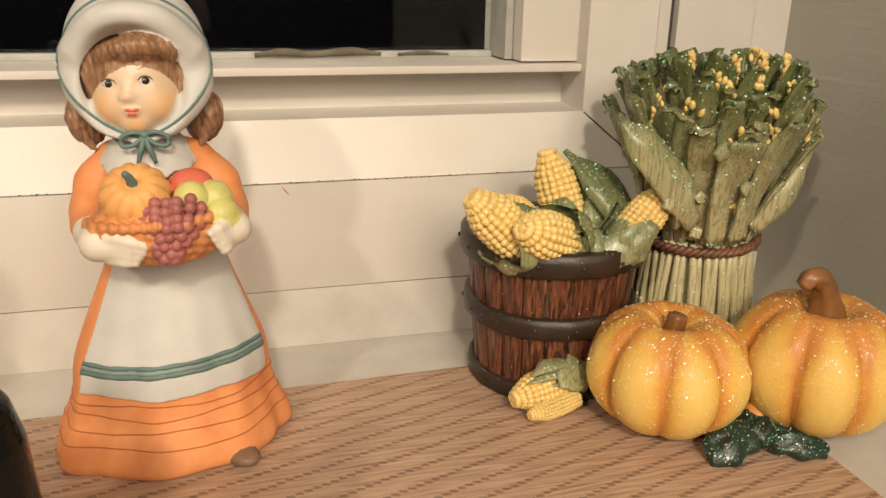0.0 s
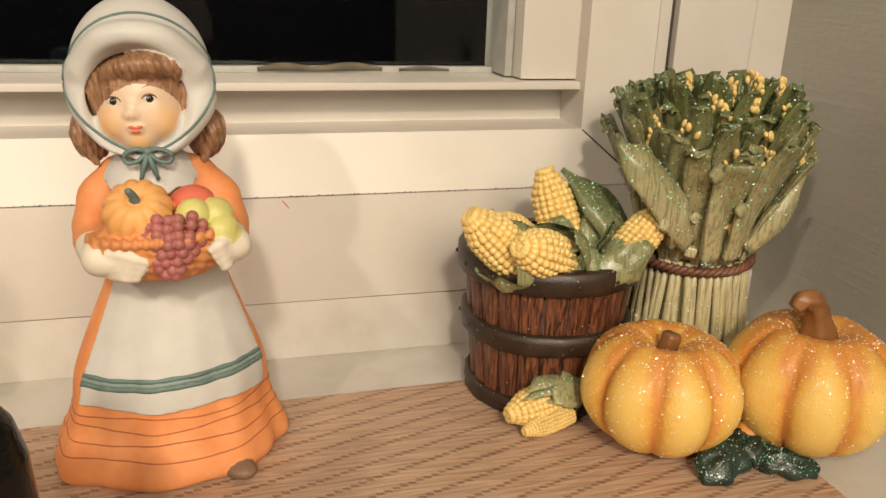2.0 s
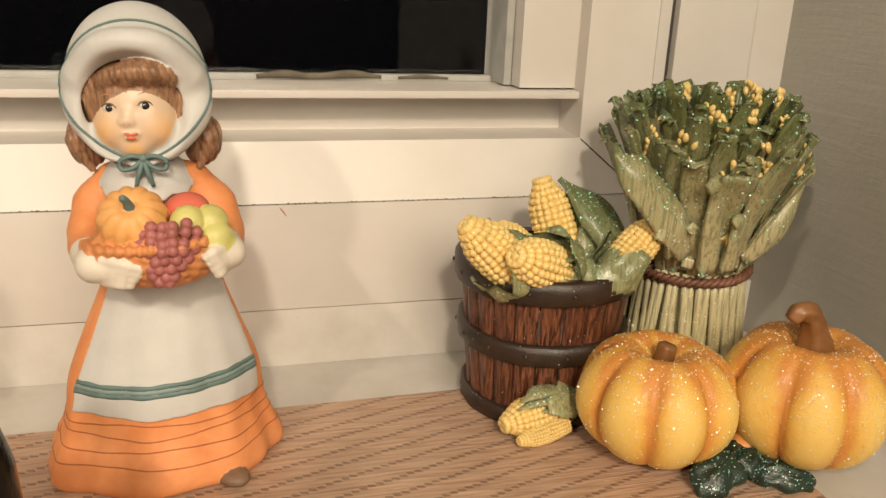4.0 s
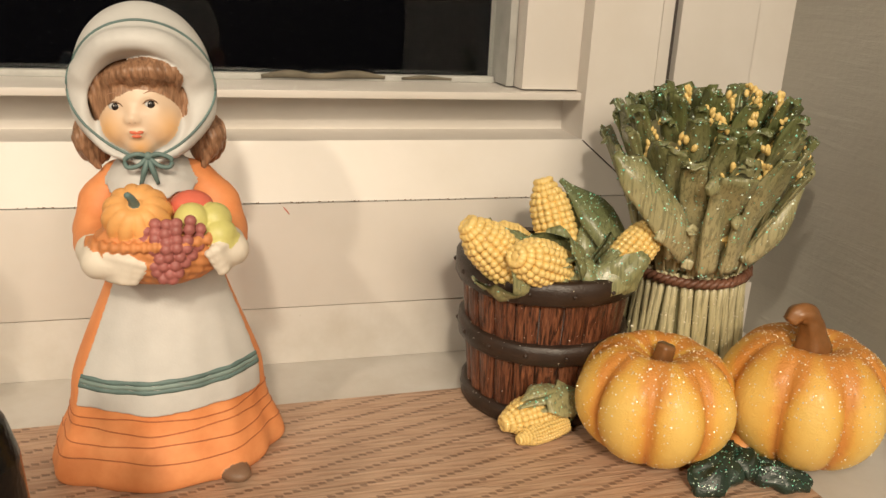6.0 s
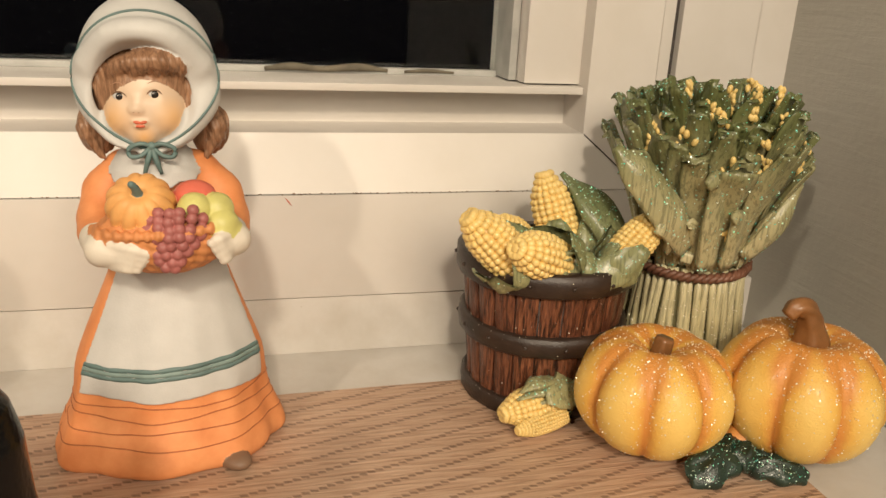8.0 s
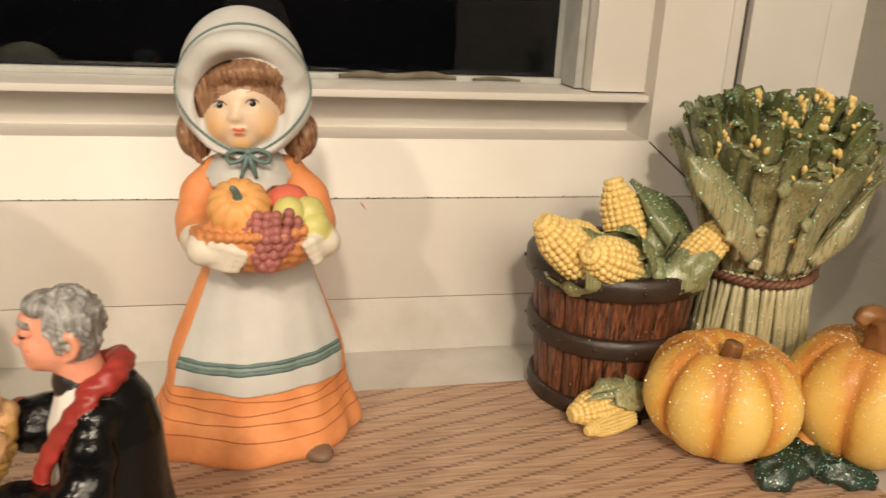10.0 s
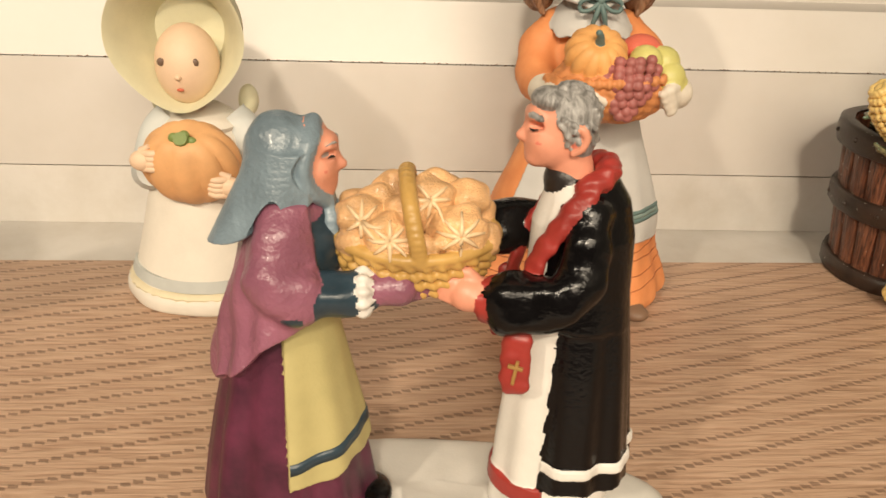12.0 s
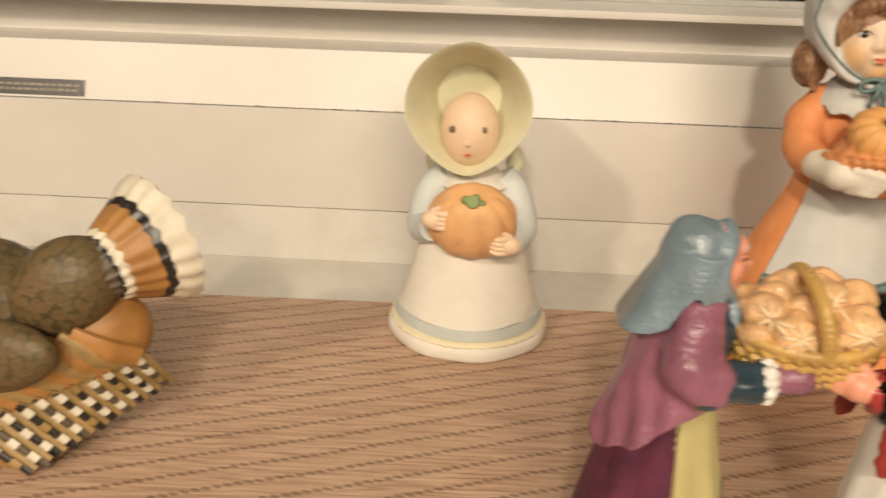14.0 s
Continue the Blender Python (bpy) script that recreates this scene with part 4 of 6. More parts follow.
def old_face(H, ox, oz, s):
    """A small modelled old face in profile that looks along s in x."""
    X = lambda v: ox + v * s
    H.egg((X(0), 0, oz), (0.0058, 0.0050, 0.0068), FLESH, 0.001)
    H.egg((X(0.0022), 0, oz - 0.0030), (0.0034, 0.0040, 0.0038), FLESH, 0.003)
    H.egg((X(0.0040), 0, oz - 0.0056), (0.0017, 0.0022, 0.0016), FLESH, 0.0016)
    H.egg((X(0.0048), 0, oz + 0.0028), (0.0012, 0.0034, 0.0014), FLESH, 0.002)
    H.limb([(X(0.0050), 0, oz + 0.0016), (X(0.0060), 0, oz - 0.0002), (X(0.0068), 0, oz - 0.0014)], [0.0007, 0.0008, 0.0010], FLESH, 0.0010, 3)
    H.egg((X(0.0056), 0, oz - 0.0018), (0.0010, 0.0013, 0.0006), FLESH, 0.0008)
    H.egg((X(0.0046), 0, oz - 0.0034), (0.0011, 0.0017, 0.0005), FLESH, 0.0006)
    H.egg((X(0.0045), 0, oz - 0.0043), (0.0010, 0.0014, 0.0005), BLUSH, 0.0005)
    for k in (-1, 1):
        H.egg((X(0.0046), 0.0029 * k, oz + 0.0010), (0.0016, 0.0014, 0.0009), FLESH, 0.0008, cut=True)
        H.egg((X(0.0027), 0.0030 * k, oz - 0.0018), (0.0021, 0.0016, 0.0017), BLUSH, 0.0012)
        H.limb([(X(0.0036), 0.0036 * k, oz - 0.0004), (X(0.0050), 0.0022 * k, oz - 0.0002)], 0.0005, FLESH, 0.0006, 0)


def man_head(c):
    H = Sculpt((-0.0490, -0.0085, 0.0855), (-0.0285, 0.0085, 0.1085), 0.00022)
    ox, oz, s = -0.0397, 0.0984, -1
    H.limb([(-0.0350, 0, 0.0860), (-0.0372, 0, 0.0940)], [0.0042, 0.0040], FLESH, 0.001, 0)
    H.egg((-0.0378, 0, 0.1000), (0.0056, 0.0054, 0.0062), GREYHAIR, 0.001)
    old_face(H, ox, oz, s)
    H.egg((-0.0372, 0, 0.1012), (0.0054, 0.0056, 0.0052), GREYHAIR, 0.0006)
    H.egg((-0.0362, 0, 0.0972), (0.0040, 0.0049, 0.0050), GREYHAIR, 0.0006)
    H.egg((-0.0415, 0, 0.1040), (0.0036, 0.0046, 0.0022), GREYHAIR, 0.0008)
    rng = random.Random(9)
    for k in range(120):
        a, b = rng.uniform(0, 2 * math.pi), rng.uniform(-0.9, 1.5)
        d = Vector((math.cos(b) * math.cos(a), math.cos(b) * math.sin(a), math.sin(b)))
        if d.x < -0.45 and d.z < 0.55 or d.x < -0.05 and d.z < -0.25:
            continue
        p = Vector((-0.0376, 0, 0.0998)) + Vector((d.x * 0.0056, d.y * 0.0057, d.z * 0.0066))
        t = Vector((1, 0, -0.9)) - d * d.dot(Vector((1, 0, -0.9)))
        t = t.normalized() * 0.0013 + Vector((0, rng.uniform(-0.0006, 0.0006), rng.uniform(-0.0004, 0.0004)))
        H.limb([p - t - d * 0.0003, p + d * 0.0004, p + t - d * 0.0003], [0.0003, 0.00062, 0.0003], GREYHAIR, 0.0002, 2)
    for k in (-1, 1):
        y = 0.0052 * k
        H.limb([(-0.0380, y, 0.0992), (-0.0364, y + 0.0006 * k, 0.0998), (-0.0354, y + 0.0007 * k, 0.0982), (-0.0360, y + 0.0006 * k, 0.0962), (-0.0374, y, 0.0950)], [0.0006, 0.0008, 0.0008, 0.0007, 0.0006], FLESH, 0.0004, 3)
        H.egg((-0.0368, y - 0.0003 * k, 0.0974), (0.0010, 0.0007, 0.0018), BLUSH, 0.0004)
        H.limb([(-0.0388, y - 0.0004 * k, 0.1000), (-0.0386, y - 0.0002 * k, 0.0965)], [0.0012, 0.0005], GREYHAIR, 0.0005, 0)
        H.limb([(-0.0436, 0.0040 * k, 0.1010), (-0.0448, 0.0026 * k, 0.1014), (-0.0454, 0.0014 * k, 0.1010)], [0.0005, 0.0007, 0.0004], GREYHAIR, 0.0004, 3)
        c.tube([(-0.0440, 0.0042 * k, 0.0992), (-0.0449, 0.0036 * k, 0.0989), (-0.0455, 0.0027 * k, 0.0991)], [0.0001, 0.00025, 0.0001], INK, 6, steps=3)
    H.skin(c)


def woman_head(c):
    H = Sculpt((-0.1060, -0.0100, 0.0730), (-0.0780, 0.0100, 0.1030), 0.00028)
    old_face(H, -0.0868, 0.0922, 1)
    H.egg((-0.0862, 0, 0.0946), (0.0044, 0.0046, 0.0040), GREYHAIR, 0.0008)
    cloth = ripple(700, 0.0005, 1.0)
    H.egg((-0.0915, 0, 0.0928), (0.0070, 0.0068, 0.0080), SCARF, 0.0012, (0, 12, 0), rough=cloth)
    H.limb([(-0.0856, -0.0048, 0.0955), (-0.0866, -0.0062, 0.0915), (-0.0858, -0.0058, 0.0875), (-0.0834, -0.0028, 0.0842), (-0.0828, 0, 0.0834), (-0.0834, 0.0028, 0.0842), (-0.0858, 0.0058, 0.0875), (-0.0866, 0.0062, 0.0915), (-0.0856, 0.0048, 0.0955), (-0.0850, 0, 0.0992), (-0.0856, -0.0048, 0.0955)],
           [0.0012, 0.0013, 0.0013, 0.0013, 0.0014, 0.0013, 0.0013, 0.0013, 0.0012, 0.0012, 0.0012], SCARF, 0.0020, 3)

    def tail(X, Y, Z):
        t = np.clip((0.0945 - Z) / 0.0180, 0, 1)
        a = np.arctan2(Y, X + 0.0890)
        r = np.sqrt((X + 0.0890 + 0.0060 * t) ** 2 + (Y * 0.92) ** 2)
        e = np.abs(r - (0.0066 + 0.0034 * t + 0.0007 * np.sin(7 * a + 2) * t)) - 0.0008
        low = 0.0850 - 0.0095 * np.clip(-np.cos(a), 0, 1) ** 1.4 + 0.0006 * np.sin(6 * a)
        return np.maximum(np.maximum(e * 0.8, low - Z), np.maximum(Z - 0.0945, X + 0.0868 + 0.0015 * np.sin(Z * 500)))
    H.press(tail, (-0.1055, -0.010, 0.0745), (-0.085, 0.010, 0.0945), SCARF, 0.0010)
    for k in (-1, 1):
        H.limb([(-0.0832, 0.0016 * k, 0.0836), (-0.0822, 0.0034 * k, 0.0800), (-0.0826, 0.0044 * k, 0.0762)], [0.0016, 0.0019, 0.0012], SCARF, 0.0008, 3, 0.6)
        c.tube([(-0.0822, 0.0040 * k, 0.0930), (-0.0815, 0.0033 * k, 0.0932), (-0.0810, 0.0025 * k, 0.0928)], [0.0001, 0.0003, 0.0001], INK, 6, steps=3)
        c.tube([(-0.0826, 0.0038 * k, 0.0952), (-0.0812, 0.0026 * k, 0.0956), (-0.0808, 0.0012 * k, 0.0952)], [0.0001, 0.0003, 0.0001], GREYHAIR, 6, steps=3)
    H.skin(c)


def clasp(S, wrist, tips, m, s, size=1.0):
    """A hand that supports the basket: palm, four fingers in a row and a thumb on top."""
    W, F = Vector(wrist), Vector(tips)
    P = W.lerp(F, 0.42)
    S.limb([W, P], [0.0030 * size, 0.0036 * size], m, 0.001, 0)
    for k in range(4):
        dz = (0.0021 - 0.0014 * k) * size
        a = P + Vector((0, -0.0006 * s, dz))
        b = F + Vector((0.0006 * (k - 1) * (1 if F.x > W.x else -1) * -1, 0, dz * 0.8))
        S.limb([a, a.lerp(b, 0.5) + Vector((0, 0.0006 * s, 0.0002)), b], [0.0014 * size, 0.0013 * size, 0.0008 * size], m, 0.0004, 2)
    S.limb([W.lerp(P, 0.6) + Vector((0, 0, 0.0022)), P + Vector((0, 0, 0.0042)), P.lerp(F, 0.45) + Vector((0, 0, 0.0046))], [0.0015, 0.0013, 0.0009], m, 0.0006, 2)


def couple():
    c = Clay()
    c.lathe(smooth_profile([(0.050, 0.0), (0.052, 0.003), (0.049, 0.008), (0.040, 0.0105), (0.010, 0.0112)], 4), SNOW, pose(-0.059, 0, 0), 64, 1.0, 0.50,
            lambda a, t: (1 + 0.05 * math.sin(3 * a + 1) + 0.025 * math.sin(7 * a), 0.0006 * math.sin(5 * a) * t))
    S = Sculpt((-0.1150, -0.0215, 0.0080), (-0.0110, 0.0215, 0.0960), 0.0004)
    # man: white robe under a black coat
    robe = [(0.0128, 0.0100), (0.0134, 0.0125), (0.0126, 0.030), (0.0106, 0.052), (0.0090, 0.068), (0.0086, 0.080), (0.0060, 0.0885)]
    S.turned(robe, (-0.0345, 0), 0.86, ROBE, 0.001, lambda a, Z: 0.0005 * np.sin(8 * a + 1) * np.clip((0.07 - Z) / 0.05, 0, 1))
    S.turned([(0.0134, 0.0175), (0.0131, 0.0215)], (-0.0349, 0), 0.86, STOLE, 0.0004, None, (150, 255), grow=0.0004)
    hang = lambda a, Z: (0.0009 * np.sin(7 * a + 0.6) + 0.0005 * np.sin(13 * a + 1)) * np.clip((0.075 - Z) / 0.06, 0, 1)
    coat = [(0.0144, 0.0225), (0.0138, 0.028), (0.0116, 0.050), (0.0096, 0.066), (0.0090, 0.078), (0.0074, 0.085), (0.0048, 0.0890)]
    S.turned(coat, (-0.0318, 0), 0.95, GLOSSBLACK, 0.0006, hang, (-124, 124), z0=lambda a: 0.0222 + 0.0006 * np.sin(7 * a + 0.6))
    S.turned([(0.0142, 0.0268), (0.0139, 0.0290)], (-0.0318, 0), 0.95, ROBE, 0.0003, hang, (-123, 123), grow=0.0004)
    S.turned(coat, (-0.0330, 0), 1.0, GLOSSBLACK, 0.002, None, (-142, 142), z0=0.060)
    crumple = ripple(560, 0.0008, 0.6)
    for s, dz in ((-1, 0.0), (1, 0.0075)):
        S.limb([(-0.0330, 0.0070 * s, 0.0828), (-0.0342, 0.0102 * s, 0.0755), (-0.0368, 0.0115 * s, 0.0690 + dz * 0.6), (-0.0420, 0.0112 * s, 0.0672 + dz), (-0.0480, 0.0100 * s, 0.0668 + dz)], [0.0040, 0.0046, 0.0052, 0.0055, 0.0060], GLOSSBLACK, 0.0012, 4, rough=crumple)
        S.limb([(-0.0480, 0.0100 * s, 0.0668 + dz), (-0.0512, 0.0096 * s, 0.0672 + dz)], [0.0050, 0.0046], STOLE, 0.0004, 0, rough=ripple(1500, 0.0006))
        clasp(S, (-0.0515, 0.0095 * s, 0.0678 + dz * 0.9), (-0.0622, 0.0090 * s, 0.0692 + dz * 0.4), FLESH, s)
        # stole: round the neck, down the front and out under the sleeves
        S.limb([(-0.0305, 0.0022 * s, 0.0915), (-0.0325, 0.0058 * s, 0.0895), (-0.0375, 0.0078 * s, 0.0840), (-0.0418, 0.0074 * s, 0.0765), (-0.0445, 0.0070 * s, 0.0690), (-0.0460, 0.0080 * s, 0.0620)], [0.0019, 0.0021, 0.0022, 0.0022, 0.0021, 0.0022], STOLE, 0.0006, 4, 0.55, (-0.7, 0.6 * s, 0.4), rough=ripple(1500, 0.0004))
        S.limb([(-0.0458, 0.0094 * s, 0.0640), (-0.0462, 0.0112 * s, 0.0580), (-0.0462, 0.0118 * s, 0.0500)], [0.0025, 0.0031, 0.0031], STOLE, 0.0004, 3, 0.42, (-0.35, s, 0), rough=ripple(1500, 0.0005, 2))
        for x, w, h in ((0, 0.0030, 0.0007), (0, 0.0007, 0.0052)):
            c.block((-w / 2, -0.0004, -h / 2), (w / 2, 0.0004, h / 2), GOLD, 0.0001, pose(-0.0463, 0.0133 * s, 0.0530 if h > 0.001 else 0.0542, 4 * s, 8, 16 * s))
    S.limb([(-0.0345, -0.0058, 0.0890), (-0.0305, -0.0045, 0.0905), (-0.0292, 0, 0.0915), (-0.0305, 0.0045, 0.0905), (-0.0345, 0.0058, 0.0890)], [0.0018, 0.0021, 0.0022, 0.0021, 0.0018], STOLE, 0.0008, 4, rough=ripple(1500, 0.0004))
    S.limb([(-0.0362, 0, 0.0850), (-0.0372, 0, 0.0885)], [0.0046, 0.0044], INK, 0.0004, 0)
    for y in (-0.005, 0.005):
        S.egg((-0.0410, y, 0.0120), (0.0065, 0.0034, 0.0030), GLOSSBLACK, 0.0004)
    # woman: plum skirt, apron, navy blouse, shawl
    sk = [(0.0176, 0.0100), (0.0184, 0.0125), (0.0168, 0.024), (0.0146, 0.036), (0.0122, 0.047), (0.0100, 0.058), (0.0090, 0.066)]
    swing = lambda a, Z: (0.0011 * np.sin(8 * a + 1.2) + 0.0006 * np.sin(13 * a)) * np.clip((0.062 - Z) / 0.05, 0, 1)
    S.turned(sk, (-0.0932, 0), 0.92, PLUM, 0.001, swing)
    S.turned(sk, (-0.0925, 0), 0.94, APRON, 0.0005, lambda a, Z: swing(a, Z) * 0.6, (-84, 72), z0=lambda a: 0.0255 + 0.0030 * np.cos(a) + 0.0006 * np.sin(8 * a), z1=0.0640, grow=0.0012)
    front = [radians(-83 + 154 * j / 50) for j in range(51)]
    zs, rs = [p[1] for p in sk], [p[0] for p in sk]
    rows = []
    for dz, dr in ((-0.0012, 0.0008), (-0.0012, 0.0014), (0.0012, 0.0014), (0.0012, 0.0008)):
        row = []
        for a in front:
            z = 0.0308 + 0.0030 * math.cos(a) + dz
            r = float(np.interp(z, zs, rs)) + 0.6 * float(swing(a, z)) + dr
            row.append((-0.0925 + r * math.cos(a), 0.94 * r * math.sin(a), z))
        rows.append(row)
    c.sheet(rows, NAVY)
    S.egg((-0.0895, 0, 0.0730), (0.0092, 0.0095, 0.0125), NAVY, 0.001, (0, 12, 0), rough=ripple(700, 0.0006))

    def shawl(X, Y, Z):
        a = np.arctan2(Y, X + 0.0895)
        back = np.clip(0.5 - 0.5 * np.cos(a), 0, 1)
        t = np.clip((0.0850 - Z) / 0.0400, 0, 1.1)
        r = np.sqrt((X + 0.0895 + 0.0042 * t * back) ** 2 + (0.90 * Y) ** 2)
        wall = 0.0070 + 0.0066 * t + (0.0010 * np.sin(6 * a + 9 * t + 1) + 0.0006 * np.sin(13 * a - 8 * t)) * t
        e = np.abs(r - wall) - 0.0011
        low = 0.0655 - 0.0200 * back ** 2.2 + 0.0007 * np.sin(9 * a)
        opening = 1.15 - 0.20 * t
        return np.maximum(np.maximum(e * 0.75, low - Z), np.maximum(Z - 0.0850, (opening - np.abs(a)) * r))
    S.press(shawl, (-0.1125, -0.0205, 0.0440), (-0.072, 0.0205, 0.0850), SHAWL, 0.0012)
    S.egg((-0.0905, 0, 0.0815), (0.0075, 0.0088, 0.0050), SHAWL, 0.002, rough=crumple)
    for s in (-1, 1):
        S.limb([(-0.0905, 0.0085 * s, 0.0800), (-0.0920, 0.0122 * s, 0.0725), (-0.0880, 0.0125 * s, 0.0688)], [0.0045, 0.0054, 0.0054], SHAWL, 0.003, 4, rough=crumple)
        S.limb([(-0.0890, 0.0120 * s, 0.0680), (-0.0775, 0.0105 * s, 0.0688)], [0.0048, 0.0046], NAVY, 0.0006, 0, rough=ripple(800, 0.0007))
        S.egg((-0.0757, 0.0104 * s, 0.0691), (0.0023, 0.0050, 0.0050), ROBE, 0.0003, rough=lambda X, Y, Z: 0.00035 * np.sin(11 * np.arctan2(Z - 0.0691, np.abs(Y) - 0.0104)))
        clasp(S, (-0.0742, 0.0100 * s, 0.0695), (-0.0618, 0.0088 * s, 0.0700), SHAWL, s, 1.05)
    S.egg((-0.0760, 0.0, 0.0122), (0.0058, 0.0065, 0.0032), GLOSSBLACK, 0.0004)
    S.skin(c)
    man_head(c)
    woman_head(c)
    # basket with loaves
    B = (-0.0658, 0.0)
    K = Sculpt((-0.0835, -0.0150, 0.0650), (-0.0480, 0.0150, 0.0915), 0.00026)
    K.turned([(0.0105, 0.0668), (0.0130, 0.0695), (0.0148, 0.0735), (0.0155, 0.0762)], B, 0.76, CANE, 0.0006, lambda a, Z: 0.0004 * np.sin(26 * a) * np.sin(Z * 3200))
    for z, r in ((0.0684, 0.0122), (0.0706, 0.0138), (0.0728, 0.0148), (0.0750, 0.0155)):
        K.limb([(B[0] + r * math.cos(a), 0.76 * r * math.sin(a), z) for a in [2 * math.pi * j / 40 for j in range(41)]], 0.0011, CANE, 0.0003, 0, rough=lambda X, Y, Z: 0.0003 * np.sin(26 * np.arctan2(Y, X - B[0]) + 900 * Z))
    K.limb([(B[0] + 0.0158 * math.cos(a), 0.0122 * math.sin(a), 0.0768 + 0.0006 * math.cos(2 * a)) for a in [2 * math.pi * j / 40 for j in range(41)]], 0.0012, CANE, 0.0006, 0)
    rng = random.Random(2)
    loaves = ((-0.0105, -0.0035, 0.0815, 0.0048), (0.0078, -0.0062, 0.0800, 0.0056), (-0.0052, -0.0074, 0.0790, 0.0052), (0.0022, -0.0010, 0.0848, 0.0048), (-0.0045, 0.002, 0.0850, 0.0042),
              (0.0100, 0.0010, 0.0838, 0.0044), (-0.0112, 0.0045, 0.0800, 0.0044), (0.0118, 0.0055, 0.0795, 0.0042), (0.0040, 0.0050, 0.0845, 0.0044), (-0.0030, 0.0070, 0.0815, 0.0044), (-0.0120, -0.0060, 0.0775, 0.0034), (0.0132, -0.0040, 0.0775, 0.0034), (0.0012, -0.0090, 0.0775, 0.0032), (-0.0012, -0.0035, 0.0825, 0.0046), (-0.0075, -0.0005, 0.0832, 0.0042))
    for i, (x, y, z, r) in enumerate(loaves):
        K.egg((B[0] + x, y, z), (r * 1.05, r * 0.85, r * 0.88), BREAD, 0.0005, (rng.uniform(-15, 15), rng.uniform(-15, 15), 0), rough=ripple(900, 0.0007, i))
    for k in range(26):
        a = k * 2 * math.pi / 26
        K.egg((B[0] + 0.0132 * math.cos(a), 0.0100 * math.sin(a), 0.0778 + rng.uniform(0, 0.0010)), (0.0021, 0.0016, 0.0015), BREAD, 0.0005)
    # slashed crusts like stars on the loaves in front
    for x, y, z, r in loaves[:4]:
        for k in range(8):
            a = k * 2 * math.pi / 8 + x * 300
            tip = (B[0] + x + 0.0003 + math.cos(a) * r * 0.85, z + 0.0008 + math.sin(a) * r * 0.70)
            q = [K.front(B[0] + x + 0.0003 + (tip[0] - B[0] - x - 0.0003) * t, z + 0.0008 + (tip[1] - z - 0.0008) * t, 0.0001) for t in (0.05, 0.35, 0.65, 0.95)]
            if max(p[1] for p in q) - min(p[1] for p in q) < r:
                c.tube(q, [0.0005, 0.00052, 0.0004, 0.0002], CRUST, 6)
    K.limb([(B[0] + 0.0008, -0.0122, 0.0755), (B[0] - 0.0002, -0.0128, 0.0810), (B[0] - 0.0014, -0.0095, 0.0868), (B[0] - 0.0020, -0.001, 0.0895), (B[0] - 0.0016, 0.0070, 0.0868), (B[0] - 0.0008, 0.0118, 0.0760)], 0.0016, CANE, 0.0003, 5, 0.6, (0, 1, 0.8))
    K.skin(c)
    ob = c.make("couple_figurine", label="glossy painted resin figurine of an old couple sharing a bread basket", category="figurine")
    ob.matrix_world = pose(0.0, 0.1545, 0.0)


couple()

# ---- turkey ----
def feathered():
    n = Nodes("brown_feather_paint")
    v = n.voronoi(420)
    col = n.ramp(v, (0.15, (0.17, 0.085, 0.04)), (0.5, (0.20, 0.13, 0.06)), (0.75, (0.06, 0.045, 0.022)))
    col = n.mix(n.noise(60, 3), col, (0.10, 0.075, 0.03))
    return n.done(col, 0.5, n.bump(v, 0.4, 0.0006))


FEATHER = feathered()
TAN = C3("tan_feather_paint", (0.42, 0.20, 0.055), 0.5, vary=0.3)
CREAM = C3("cream_feather_paint", (0.72, 0.66, 0.53), 0.55, vary=0.15)
DIM = C3("olive_feather_paint", (0.34, 0.22, 0.08), 0.5, vary=0.35)
BARB = C3("dusk_feather_paint", (0.10, 0.075, 0.05), 0.5, vary=0.4)


